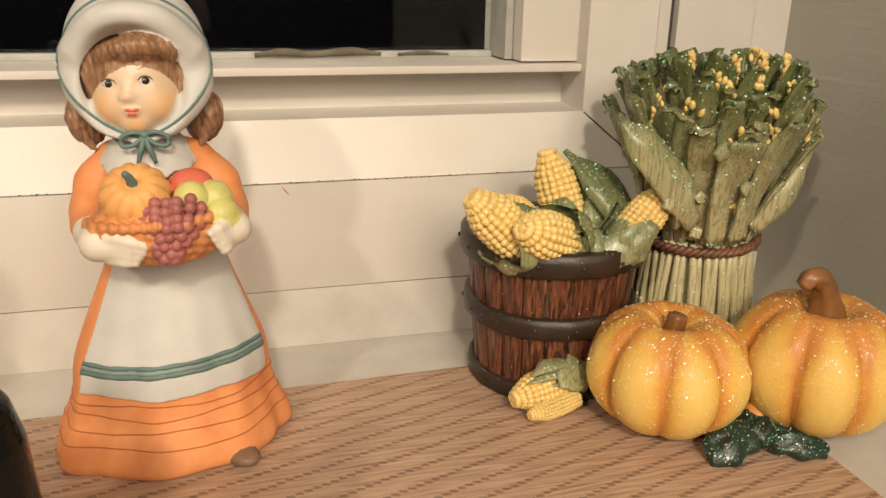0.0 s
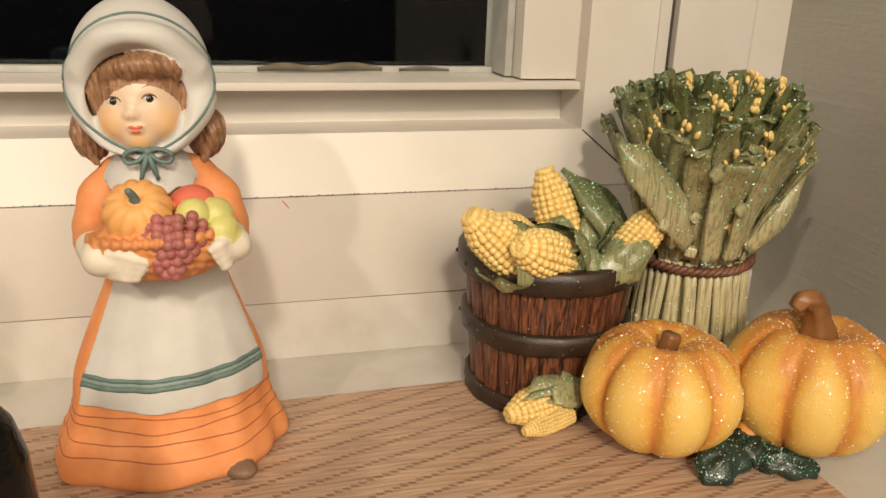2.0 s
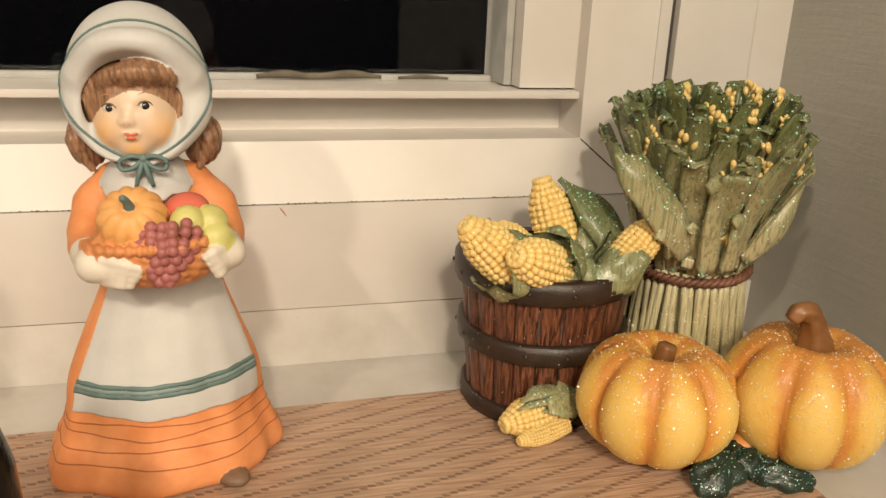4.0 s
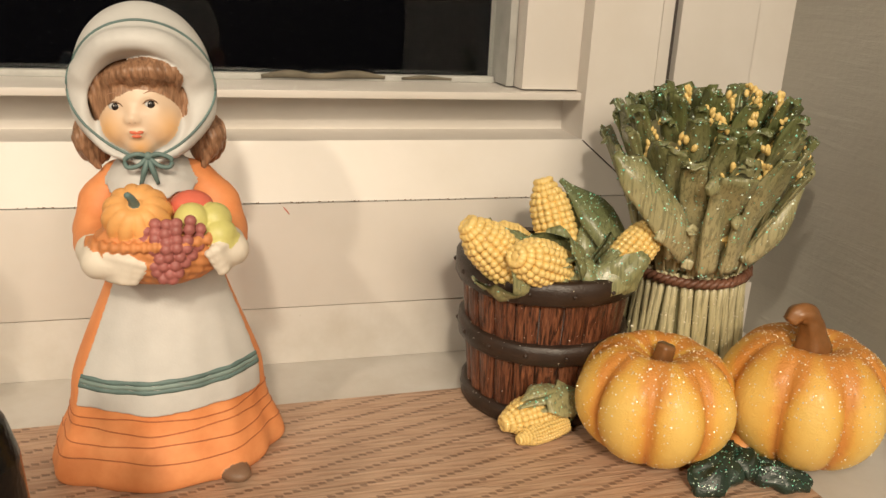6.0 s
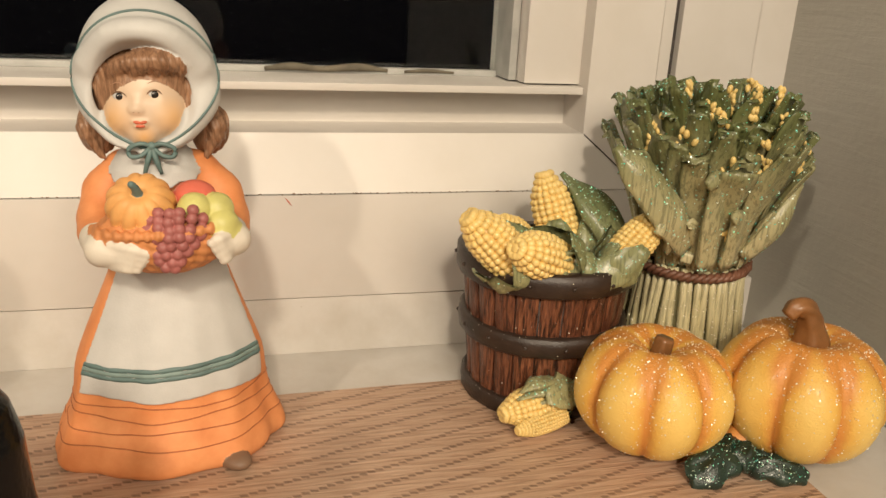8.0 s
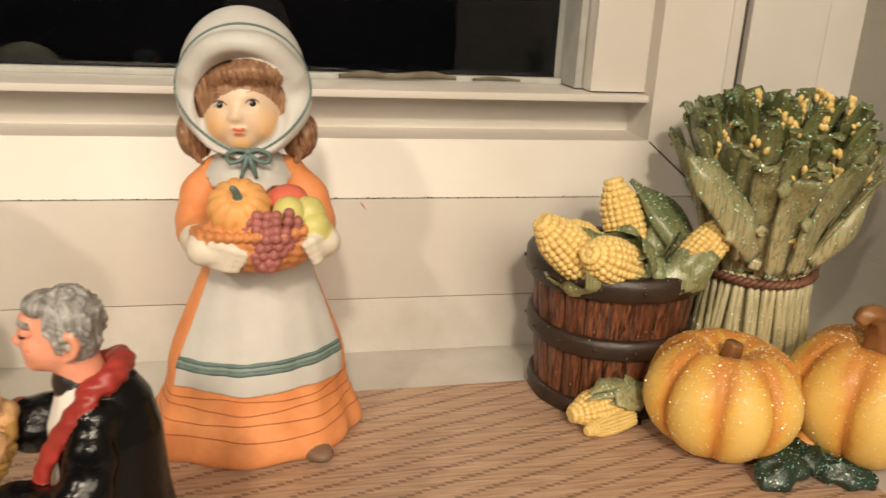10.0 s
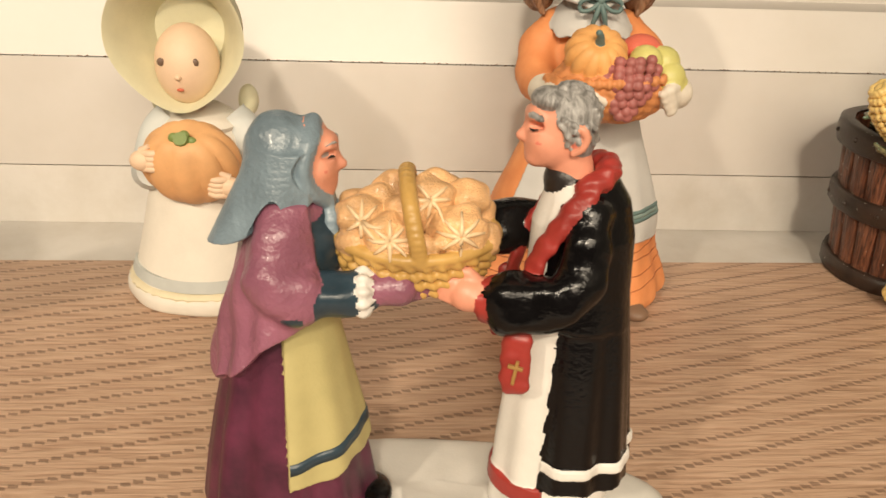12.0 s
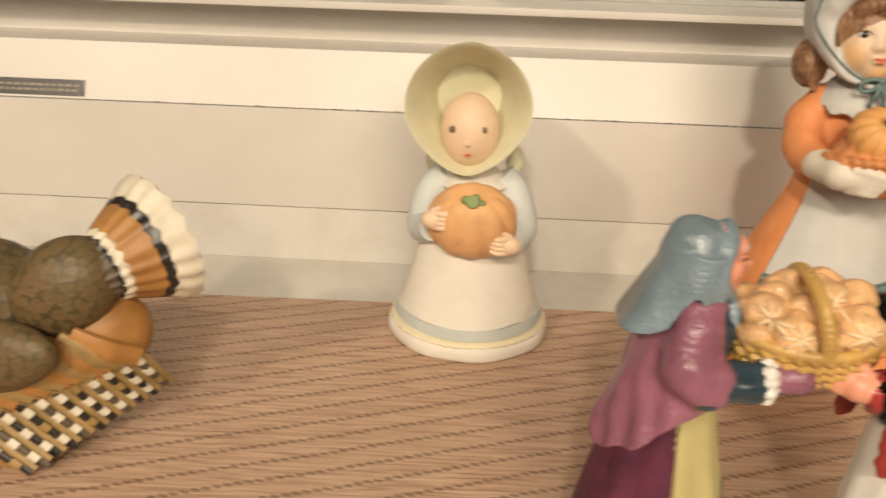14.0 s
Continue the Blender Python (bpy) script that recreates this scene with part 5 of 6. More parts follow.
def turkey():
    c = Clay()
    c.ball((-0.300, 0.212, 0.038), (0.040, 0.024, 0.0225), FEATHER, (0, -6, 0), 40, 24, lambda p: tuple(p * 0.04 * noise.noise(p * 3)))
    c.ball((-0.256, 0.205, 0.0500), (0.0190, 0.0120, 0.0140), FEATHER, (0, -42, 0), 28, 18)
    c.ball((-0.250, 0.208, 0.0320), (0.0170, 0.0110, 0.0140), TAN, (0, -30, 20), 28, 18)
    c.ball((-0.258, 0.202, 0.0200), (0.0160, 0.0090, 0.0180), DIM, (0, -20, 20), 28, 18)
    # flaring tail, band behind band
    ax = Vector((0.60, 0.76, 0.20))
    F = Matrix.Translation((-0.2455, 0.2080, 0.0555)) @ ax.to_track_quat("Z", "Y").to_matrix().to_4x4()
    bands = ((BARB, ((0.004, -0.008), (0.0085, -0.003), (0.0098, 0.0))), (INK, ((0.0098, 0.0), (0.0102, 0.0006), (0.0104, 0.0012))), (CREAM, ((0.0104, 0.0011), (0.0112, 0.0020), (0.0116, 0.0032))),
             (TAN, ((0.0115, 0.0031), (0.0132, 0.0065), (0.0148, 0.0095), (0.0156, 0.0115))), (INK, ((0.0156, 0.0114), (0.0164, 0.0128), (0.0169, 0.0140))),
             (CREAM, ((0.0169, 0.0139), (0.0190, 0.0165), (0.0203, 0.0190), (0.0206, 0.0205), (0.0180, 0.0215), (0.010, 0.0215), (0.002, 0.0216))))
    for m, prof in bands:
        c.lathe(prof, m, F, 108, 1.0, 1.0, lambda a, t: (1 + 0.022 * abs(math.sin(9 * a)) + 0.010 * math.sin(23 * a), 0.0006 * math.sin(18 * a)))
    # folded wing: scaled shoulder, tan coverts, barred flight feathers
    c.ball((-0.276, 0.191, 0.034), (0.0270, 0.0080, 0.0115), FEATHER, (0, -14, -14), 32, 18)
    for k in range(12):
        t = k / 11
        a0 = Vector((-0.292 + 0.040 * t, 0.186 + 0.010 * t, 0.026 + 0.013 * t))
        a1 = Vector((-0.280 + 0.044 * t, 0.183 + 0.020 * t, 0.015 + 0.014 * t))
        c.tube([a0, (a0 + a1) / 2 + Vector((0, -0.0022, 0.0)), a1], [0.0040, 0.0048, 0.0038], TAN if k % 2 else DIM, 10, 0.45, (0, 1, 0), 4)
        c.tube([a0 * 0.5 + a1 * 0.5 + Vector((0, -0.0042, 0)), a1 + Vector((0, -0.0016, 0))], 0.0004, BARB, 6)
    for k in range(11):
        t = k / 10
        a0 = Vector((-0.281 + 0.044 * t, 0.1830 + 0.019 * t, 0.0170 + 0.014 * t))
        a1 = Vector((-0.262 + 0.030 * t, 0.1815 + 0.030 * t, 0.0010 + 0.0135 * t))
        for i in range(7):
            p, q = a0.lerp(a1, (i + 0.3 * (k % 2)) / 7), a0.lerp(a1, (i + 0.9 + 0.3 * (k % 2)) / 7)
            bow = Vector((0, -0.0014 * math.sin(math.pi * (i + 0.5) / 7), 0))
            dark = i % 2 == 0
            m = BARB if dark and k % 3 == 1 else INK if dark else CREAM if (i * 7 + k * 3) % 5 else DIM
            c.tube([p + bow, q + bow], [0.0017 - 0.0004 * dark, 0.0017 - 0.0004 * dark], m, 8, 0.6, (0, 1, 0))
        c.tube([a0 + Vector((0, 0.001, 0)), a1 + Vector((0, 0.001, 0))], [0.0026, 0.0024], DIM, 8, 0.5, (0, 1, 0))
    c.lathe(smooth_profile([(0.020, 0.0), (0.022, 0.004), (0.018, 0.016), (0.014, 0.024)], 3), DIM, pose(-0.292, 0.210, 0), 30, 1.25, 0.85)
    c.ball((-0.2685, 0.1865, 0.0042), (0.0075, 0.0050, 0.0042), TAN, (0, 10, 0))
    for k in range(3):
        c.tube([(-0.2700 + 0.002 * k, 0.1820, 0.0065 - 0.001 * k), (-0.2690 + 0.002 * k, 0.1815, 0.0045 - 0.001 * k)], 0.0005, INK, 6)
    c.make("turkey_figurine", label="painted ceramic turkey with banded tail and barred wings", category="figurine", crease=50)


turkey()

# ---- harvest ornament: barrel of corn, corn sheaf, two pumpkins ----
def barrel_wood():
    n = Nodes("carved_barrel_wood")
    g = n.noise(1.0, 4, 0.65, n.scaled(1000, 1000, 60), 1.0)
    col = n.ramp(g, (0.40, (0.018, 0.007, 0.004)), (0.48, (0.12, 0.038, 0.018)), (0.7, (0.32, 0.125, 0.06)))
    r = n.t.nodes.new("ShaderNodeObjectInfo").outputs["Random"]
    col = n.mix(n.math("MULTIPLY", r, 0.35), col, (0.09, 0.03, 0.016))
    return n.done(col, 0.38, n.bump(g, 0.9, 0.0012), Coat_Weight=0.2, Coat_Roughness=0.25)


def pumpkin_paint(lobes):
    n = Nodes("glittered_pumpkin")
    p = n.t.nodes.new("ShaderNodeSeparateXYZ")
    n.put(p.inputs[0], n.pos)
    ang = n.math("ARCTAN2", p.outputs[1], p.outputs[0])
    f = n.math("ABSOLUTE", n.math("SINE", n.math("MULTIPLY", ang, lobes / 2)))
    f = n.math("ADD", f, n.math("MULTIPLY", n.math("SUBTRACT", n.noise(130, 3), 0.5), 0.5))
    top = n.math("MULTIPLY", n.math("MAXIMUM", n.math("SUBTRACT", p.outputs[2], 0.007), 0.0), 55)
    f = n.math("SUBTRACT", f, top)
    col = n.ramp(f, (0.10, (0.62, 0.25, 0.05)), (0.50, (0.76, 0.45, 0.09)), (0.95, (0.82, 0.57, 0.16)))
    fine = n.noise(1500, 2)
    col = n.mix(n.math("MULTIPLY", n.noise(500, 3), 0.2), col, (0.60, 0.30, 0.06))
    return n.done(col, 0.5, n.bump(n.math("ADD", fine, n.noise(380, 3)), 0.45, 0.0007), Coat_Weight=0.12, Coat_Roughness=0.2)


def leafy(name, low, high, z0, z1):
    """Ribbed leaf paint, a wash that goes from a pale foot to a green tip."""
    n = Nodes(name)
    p = n.t.nodes.new("ShaderNodeSeparateXYZ")
    n.put(p.inputs[0], n.pos)
    t = n.math("DIVIDE", n.math("SUBTRACT", p.outputs[2], z0), z1 - z0)
    t = n.math("ADD", t, n.math("MULTIPLY", n.math("SUBTRACT", n.noise(70, 3, 0.5), 0.5), 0.8))
    rib = n.noise(1.0, 3, 0.6, n.scaled(1000, 1000, 30), 0.1)
    col = n.ramp(t, (0.1, low), (0.55, tuple((a + b) / 2 for a, b in zip(low, high))), (0.95, high))
    col = n.mix(n.math("MULTIPLY", n.ramp(rib, (0.40, 1.0), (0.50, 0.0)), 0.45), col, shade(high, 0.3))
    return n.done(col, 0.36, n.bump(rib, 0.5, 0.0008), Coat_Weight=0.25, Coat_Roughness=0.2)


def flake_metal(name, tints):
    n = Nodes(name)
    r = n.t.nodes.new("ShaderNodeNewGeometry").outputs["Random Per Island"]
    col = n.ramp(r, *[(k / max(1, len(tints) - 1), t) for k, t in enumerate(tints)])
    return n.done(col, 0.5, Metallic=0.55)


WOOD = barrel_wood()
HOOP = C3("dark_hoop_paint", (0.034, 0.020, 0.014), 0.38, vary=0.5, bump=0.4)
CORN = C3("corn_yellow_paint", (0.82, 0.60, 0.22), 0.35, vary=0.15, coat=0.3)
CORNLOW = C3("corn_wash_paint", (0.68, 0.42, 0.10), 0.4)
HUSK = leafy("green_husk_paint", (0.36, 0.35, 0.18), (0.14, 0.17, 0.075), 0.045, 0.085)
BLADE = leafy("sheaf_leaf_paint", (0.50, 0.45, 0.26), (0.13, 0.15, 0.055), 0.058, 0.118)
STALK = leafy("sheaf_stalk_paint", (0.42, 0.36, 0.18), (0.60, 0.55, 0.34), 0.0, 0.055)
CORE = C3("olive_core", (0.26, 0.24, 0.12), 0.5, vary=0.4)
ROPE = C3("brown_rope_paint", (0.17, 0.075, 0.045), 0.45, vary=0.5)
STEM = C3("brown_stem_paint", (0.24, 0.105, 0.035), 0.4, vary=0.45, coat=0.2)
DARKLEAF = C3("dark_leaf_paint", (0.014, 0.034, 0.024), 0.35, vary=0.5, bump=0.6, coat=0.2)
BASE = C3("orange_base_paint", (0.58, 0.24, 0.05), 0.45, vary=0.3)
SILVER = flake_metal("silver_glitter", ((0.9, 0.85, 0.7), (0.95, 0.9, 0.8), (0.85, 0.8, 0.6)))
GREENGLINT = flake_metal("green_glitter", ((0.15, 0.80, 0.50), (0.85, 0.92, 0.8), (0.10, 0.7, 0.6), (0.95, 0.95, 0.85)))

ORN = base_empty("harvest_ornament", 0.165, 0.27, 0.0, "glittered resin harvest ornament with corn barrel, corn sheaf and two pumpkins", "ornament")


def under(ob, parent=ORN):
    """Hangs a finished part under the ornament without moving it."""
    m = ob.matrix_world.copy() if ob.parent else ob.matrix_basis.copy()
    ob.parent = parent
    root = parent
    inv = pose(0.165, 0.27, 0.0).inverted()
    ob.matrix_parent_inverse = inv if parent is ORN else Matrix.Identity(4)
    ob.matrix_basis = m
    return ob


rng = random.Random(11)
BX, BY = 0.1345, 0.2985
# staves
H = 0.0600
def barrel_r(z):
    return 0.0282 + 0.0050 * z / H


barrel = Clay()
barrel.lathe([(barrel_r(0) - 0.0022, 0.0), (barrel_r(0) - 0.0018, 0.001), (barrel_r(H) - 0.0022, 0.052), (0.024, 0.0525)], HOOP, pose(BX, BY, 0), 48)
barrel = under(barrel.make("barrel"))
N = 22
for k in range(N):
    a0, a1 = 2 * math.pi * (k + 0.008) / N, 2 * math.pi * (k + 0.992) / N
    c = Clay()
    rows = []
    for z in (0.001, 0.012, 0.024, 0.036, 0.048, H - 0.001):
        row = []
        for u, d in ((0, -0.003), (0.03, -0.0006), (0.14, 0.0), (0.5, 0.0004), (0.86, 0.0), (0.97, -0.0006), (1, -0.003)):
            a = a0 + (a1 - a0) * u
            r = barrel_r(z) + d + 0.0002 * math.sin(40 * a + 300 * z)
            row.append((BX + r * math.cos(a), BY + r * math.sin(a), z))
        rows.append(row)
    c.sheet(rows, WOOD, None, True, True)
    s = c.make("stave", barrel, crease=40)
for z0, z1, dr in ((0.0, 0.0070, 0.0026), (0.0270, 0.0352, 0.0028), (0.0515, 0.0608, 0.0028)):
    c = Clay()
    zm = (z0 + z1) / 2
    r0 = barrel_r(zm)
    prof = [(r0 - 0.002, z0), (r0 + dr * 0.7, z0), (r0 + dr, z0 + 0.0007), (r0 + dr + 0.0003, zm), (r0 + dr, z1 - 0.0007), (r0 + dr * 0.5, z1), (r0 - 0.0025, z1 - 0.0004)]
    rows = [[(BX + (r + 0.0002 * math.sin(17 * a + z * 900)) * math.cos(a), BY + (r + 0.0002 * math.sin(17 * a)) * math.sin(a), z + 0.0003 * math.sin(3 * a)) for a in [2 * math.pi * j / 72 for j in range(72)]] for r, z in prof]
    c.sheet(rows, HOOP, None, True)
    hoop = c.make("hoop", barrel, "dark metal-look hoop")
    if z0 > 0.01:
        for k in range(14):
            a = 2 * math.pi * (k + 0.3) / 14
            c = Clay()
            c.ball((BX + (r0 + dr + 0.0002) * math.cos(a), BY + (r0 + dr + 0.0002) * math.sin(a), zm), (0.0009, 0.0009, 0.0009), HOOP, (0, 0, 0), 10, 6)
            rv = c.make("rivet", barrel)


def corn(base, tip, r, husk_leaves=3, husk_from=0.45):
    """One cob: kernels in rows on a tapered core, with ribbed husk leaves wrapped round its foot."""
    base, tip = Vector(base), Vector(tip)
    d = tip - base
    L = d.length
    at = Matrix.Translation(base) @ d.to_track_quat("Z", "Y").to_matrix().to_4x4()
    c = Clay()
    shape = lambda t: r * (0.80 + 0.35 * math.sin(math.pi * min(1, t * 0.9 + 0.12)) - 0.55 * max(0, t - 0.72) / 0.28 * (1 if t > 0.72 else 0) * 0.75)
    c.lathe([(shape(i / 10) * 0.90, L * i / 10) for i in range(11)], CORNLOW, at, 20)
    step = r * 0.34
    nz, na = int(L / step), 16
    for i in range(nz + 1):
        t = (i + 0.4) / (nz + 0.6)
        for k in range(na):
            a = 2 * math.pi * (k + rng.uniform(-0.1, 0.1)) / na
            rr = shape(t) * 0.89
            p = at @ Vector((rr * math.cos(a), rr * math.sin(a), L * t + rng.uniform(-0.1, 0.1) * step))
            c.ball(p, (r * 0.235, r * 0.235, r * 0.21), CORN, (0, 0, 0), 8, 5)
    c.ball(tip - d.normalized() * r * 0.25, r * 0.42, CORN, (0, 0, 0), 10, 7)
    cob = under(c.make("corn_cob"))
    for k in range(husk_leaves):
        a = 2 * math.pi * (k + rng.uniform(-0.2, 0.2)) / husk_leaves + 0.5
        c = Clay()
        rows = []
        for i in range(9):
            t = i / 8
            z = -0.35 * L + t * L * (husk_from + 0.35 + 0.12 * rng.random())
            out = (0.35 + 0.9 * min(1, t * 2.2)) * r * 1.32 + (0.12 * r if t > 0.85 else 0)
            half = (0.95 - 0.75 * max(0, t - 0.45) / 0.55) * (0.5 + min(t * 2, 0.5))
            rows.append([tuple(at @ Vector((out * (1 + 0.04 * math.sin(9 * u)) * math.cos(a + u), out * (1 + 0.04 * math.sin(9 * u)) * math.sin(a + u), z))) for u in [half * (j / 6 - 1) for j in range(13)]])
        thick = [[tuple(Vector(p) + (at.translation + d * (0.3) - Vector(p)).normalized() * 0.0008) for p in row] for row in rows[::-1]]
        c.sheet(rows + thick, HUSK)
        under(c.make("husk", label="green ribbed corn husk"))
    return cob


corn((0.1160, 0.2790, 0.0590), (0.0955, 0.2810, 0.0790), 0.0074, 3, 0.35)
corn((0.1300, 0.2760, 0.0620), (0.1090, 0.2660, 0.0715), 0.0074, 3, 0.30)
corn((0.1400, 0.2960, 0.0600), (0.1330, 0.3060, 0.0880), 0.0070, 3, 0.35)
corn((0.1500, 0.2740, 0.0590), (0.1690, 0.2775, 0.0785), 0.0062, 3, 0.40)
corn((0.1290, 0.3010, 0.0560), (0.1135, 0.2950, 0.0730), 0.0056, 3, 0.35)
corn((0.1500, 0.2980, 0.0560), (0.1590, 0.3060, 0.0720), 0.0054, 3, 0.45)
corn((0.1330, 0.2700, 0.0105), (0.1085, 0.2640, 0.0072), 0.0060, 3, 0.35)
corn((0.1330, 0.2640, 0.0050), (0.1125, 0.2575, 0.0038), 0.0036, 0)
for k in range(16):
    a = rng.uniform(0, 6.28)
    q = Vector((BX + 0.021 * math.cos(a), BY - 0.004 + 0.021 * math.sin(a), 0.0545))
    e = Vector((math.cos(a + 1.0) * 0.012, math.sin(a + 1.0) * 0.012, rng.uniform(0.006, 0.016)))
    c = Clay()
    c.tube([q, q + e * 0.5 + Vector((0, 0, 0.004)), q + e], [0.0040, 0.0052, 0.0010], HUSK, 14, 0.30, (0, 0, 1), 4, lambda w, t: 1 + 0.07 * math.sin(5 * w))
    under(c.make("husk", label="green ribbed corn husk"))
for q0, q1, q2, w in (((0.1420, 0.2900, 0.056), (0.1440, 0.3000, 0.074), (0.1370, 0.3090, 0.087), 0.0068), ((0.1480, 0.2860, 0.055), (0.1500, 0.2920, 0.066), (0.1500, 0.2990, 0.079), 0.0074),
                      ((0.1440, 0.2740, 0.055), (0.1560, 0.2740, 0.063), (0.1660, 0.2790, 0.0745), 0.0060), ((0.1290, 0.2720, 0.056), (0.1380, 0.2690, 0.0625), (0.1440, 0.2720, 0.058), 0.0064),
                      ((0.1150, 0.2830, 0.056), (0.1120, 0.2900, 0.068), (0.1080, 0.2950, 0.0765), 0.0060), ((0.1260, 0.2820, 0.058), (0.1180, 0.2830, 0.068), (0.1090, 0.2860, 0.0765), 0.0056),
                      ((0.1520, 0.2980, 0.055), (0.1600, 0.3000, 0.064), (0.1660, 0.3010, 0.067), 0.0060), ((0.1600, 0.2830, 0.060), (0.1520, 0.2930, 0.076), (0.1390, 0.3030, 0.089), 0.0085), ((0.1380, 0.2690, 0.0575), (0.1500, 0.2680, 0.0620), (0.1640, 0.2730, 0.0680), 0.0066)):
    c = Clay()
    c.tube([q0, q1, q2], [w * 0.8, w, w * 0.15], HUSK, 20, 0.38, (0.3, -0.8, 0.5), 6, lambda a, t: 1 + 0.06 * math.sin(6 * a))
    under(c.make("husk", label="green ribbed corn husk"))
for dx, dz, L in ((0.0, 0.0, 0.020), (0.004, -0.003, 0.018), (-0.003, 0.003, 0.016)):
    c = Clay()
    c.tube([(0.1340 + dx, 0.2700, 0.014 + dz), (0.1240 + dx, 0.2640, 0.0165 + dz), (0.1330 + dx - L, 0.2620, 0.0140 + dz)], [0.0035, 0.0042, 0.0008], HUSK, 14, 0.35, (0, 0, 1), 5, lambda w, t: 1 + 0.07 * math.sin(5 * w))
    under(c.make("husk", label="green ribbed corn husk"))

# sheaf
SX, SY = 0.1965, 0.2960
sheaf = Clay()
sheaf.lathe(smooth_profile([(0.0245, 0.0), (0.0220, 0.02), (0.0195, 0.050), (0.0200, 0.060), (0.0270, 0.085), (0.0290, 0.102), (0.0200, 0.112), (0.004, 0.114)], 3), CORE, pose(SX, SY, 0), 36)
sheaf = under(sheaf.make("sheaf"))
for k in range(46):
    a = 2 * math.pi * k / 46 + rng.uniform(-0.04, 0.04)
    b = a + rng.uniform(-0.22, 0.22)
    r0, r1 = 0.0258 + rng.uniform(-0.0008, 0.001), 0.0208
    c = Clay()
    c.tube([(SX + r0 * math.cos(b), SY + r0 * math.sin(b), 0.0), (SX + 0.0232 * math.cos((a + b) / 2), SY + 0.0232 * math.sin((a + b) / 2), 0.027), (SX + r1 * math.cos(a), SY + r1 * math.sin(a), 0.056)],
           [0.0019, 0.0018, 0.0014], STALK, 8, steps=3)
    c.make("stalk", sheaf)
for ph in (0, math.pi):
    c = Clay()
    pts = []
    for j in range(121):
        a = 2 * math.pi * j / 120
        w = 26 * a + ph
        pts.append((SX + (0.0228 + 0.0009 * math.cos(w)) * math.cos(a), SY + (0.0228 + 0.0009 * math.cos(w)) * math.sin(a), 0.0545 + 0.0011 * math.sin(w) + 0.0012 * math.sin(a + 1)))
    c.tube(pts, 0.0013, ROPE, 7)
    c.make("rope", sheaf, "twisted brown rope")


def blade(a, r0, z0, r1, z1, wide, curl):
    """One thick maize leaf: rises, leans out, and turns over at its blunt tip."""
    rad = Vector((math.cos(a), math.sin(a), 0))
    tan = Vector((-math.sin(a), math.cos(a), 0))
    sway = tan * rng.uniform(-0.0045, 0.0045)
    P = Vector((SX, SY, 0))
    up = Vector((0, 0, 1))
    pts = [P + rad * r0 + up * z0, P + rad * (r0 + (r1 - r0) * 0.30) + up * (z0 + (z1 - z0) * 0.42) + sway * 0.4, P + rad * (r0 + (r1 - r0) * 0.72) + up * (z0 + (z1 - z0) * 0.80) + sway,
           P + rad * r1 + up * z1 + sway * 1.2, P + rad * (r1 + 0.0035 * curl) + up * (z1 - 0.0020 * abs(curl) + 0.0010) + sway * 1.3]
    ph = rng.uniform(0, 6)
    c = Clay()
    c.tube(pts, [wide * 0.50, wide * 0.75, wide * rng.uniform(0.8, 1.2), wide * rng.uniform(0.6, 1.0), wide * 0.2], BLADE, 20, rng.uniform(0.26, 0.42), tuple(rad), 5,
           lambda w, t: 1 + 0.22 * math.sin(4 * w + ph + 2 * t) + 0.10 * math.sin(9 * w - 3 * t) * t + 0.10 * math.sin(13 * t + ph))
    c.make("leaf", sheaf)


for ring, (num, r0, z0, r1, z1, w) in enumerate(((18, 0.0212, 0.0560, 0.0320, 0.087, 0.0042), (24, 0.0210, 0.0580, 0.0405, 0.105, 0.0047), (24, 0.0190, 0.0660, 0.0375, 0.114, 0.0047),
                                                 (22, 0.0170, 0.0800, 0.0305, 0.120, 0.0044), (16, 0.0120, 0.0900, 0.0215, 0.122, 0.0046), (9, 0.0060, 0.0950, 0.0110, 0.121, 0.0045))):
    for k in range(num):
        a = 2 * math.pi * (k + 0.5 * (ring % 2)) / num + rng.uniform(-0.14, 0.14)
        blade(a, r0, z0, r1 * rng.uniform(0.88, 1.03), z1 + rng.uniform(-0.012 if ring == 0 else -0.007, 0.005), w * rng.uniform(0.75, 1.2), rng.choice((-0.5, 0.1, 0.5, 1.0)))
# a broad leaf that stands away, and stems that hook over
for pts, rad in (([(0.1800, 0.2750, 0.066), (0.1690, 0.2700, 0.080), (0.1550, 0.2710, 0.096), (0.1462, 0.2740, 0.1055)], [0.0045, 0.0072, 0.0066, 0.0016]),
                 ([(0.1880, 0.2712, 0.060), (0.1850, 0.2670, 0.076), (0.1835, 0.2640, 0.090), (0.1800, 0.2610, 0.0965), (0.1755, 0.2590, 0.0945)], [0.0048, 0.0048, 0.0044, 0.0034, 0.0022]),
                 ([(0.1960, 0.2705, 0.060), (0.1945, 0.2660, 0.072), (0.1925, 0.2630, 0.0815), (0.1895, 0.2610, 0.0810)], [0.0036, 0.0034, 0.0030, 0.0020]),
                 ([(0.1750, 0.2760, 0.066), (0.1710, 0.2700, 0.0735), (0.1660, 0.2680, 0.0780), (0.1635, 0.2665, 0.0745)], [0.0036, 0.0036, 0.0030, 0.0020]),
                 ([(0.2060, 0.2740, 0.062), (0.2140, 0.2690, 0.076), (0.2230, 0.2710, 0.092)], [0.0034, 0.0042, 0.0016])):
    c = Clay()
    c.tube(pts, rad, BLADE, 18, 0.5, (0.1, -1, 0.2), 6, lambda w, t: 1 + 0.08 * math.sin(5 * w + 4 * t))
    c.make("leaf", sheaf)
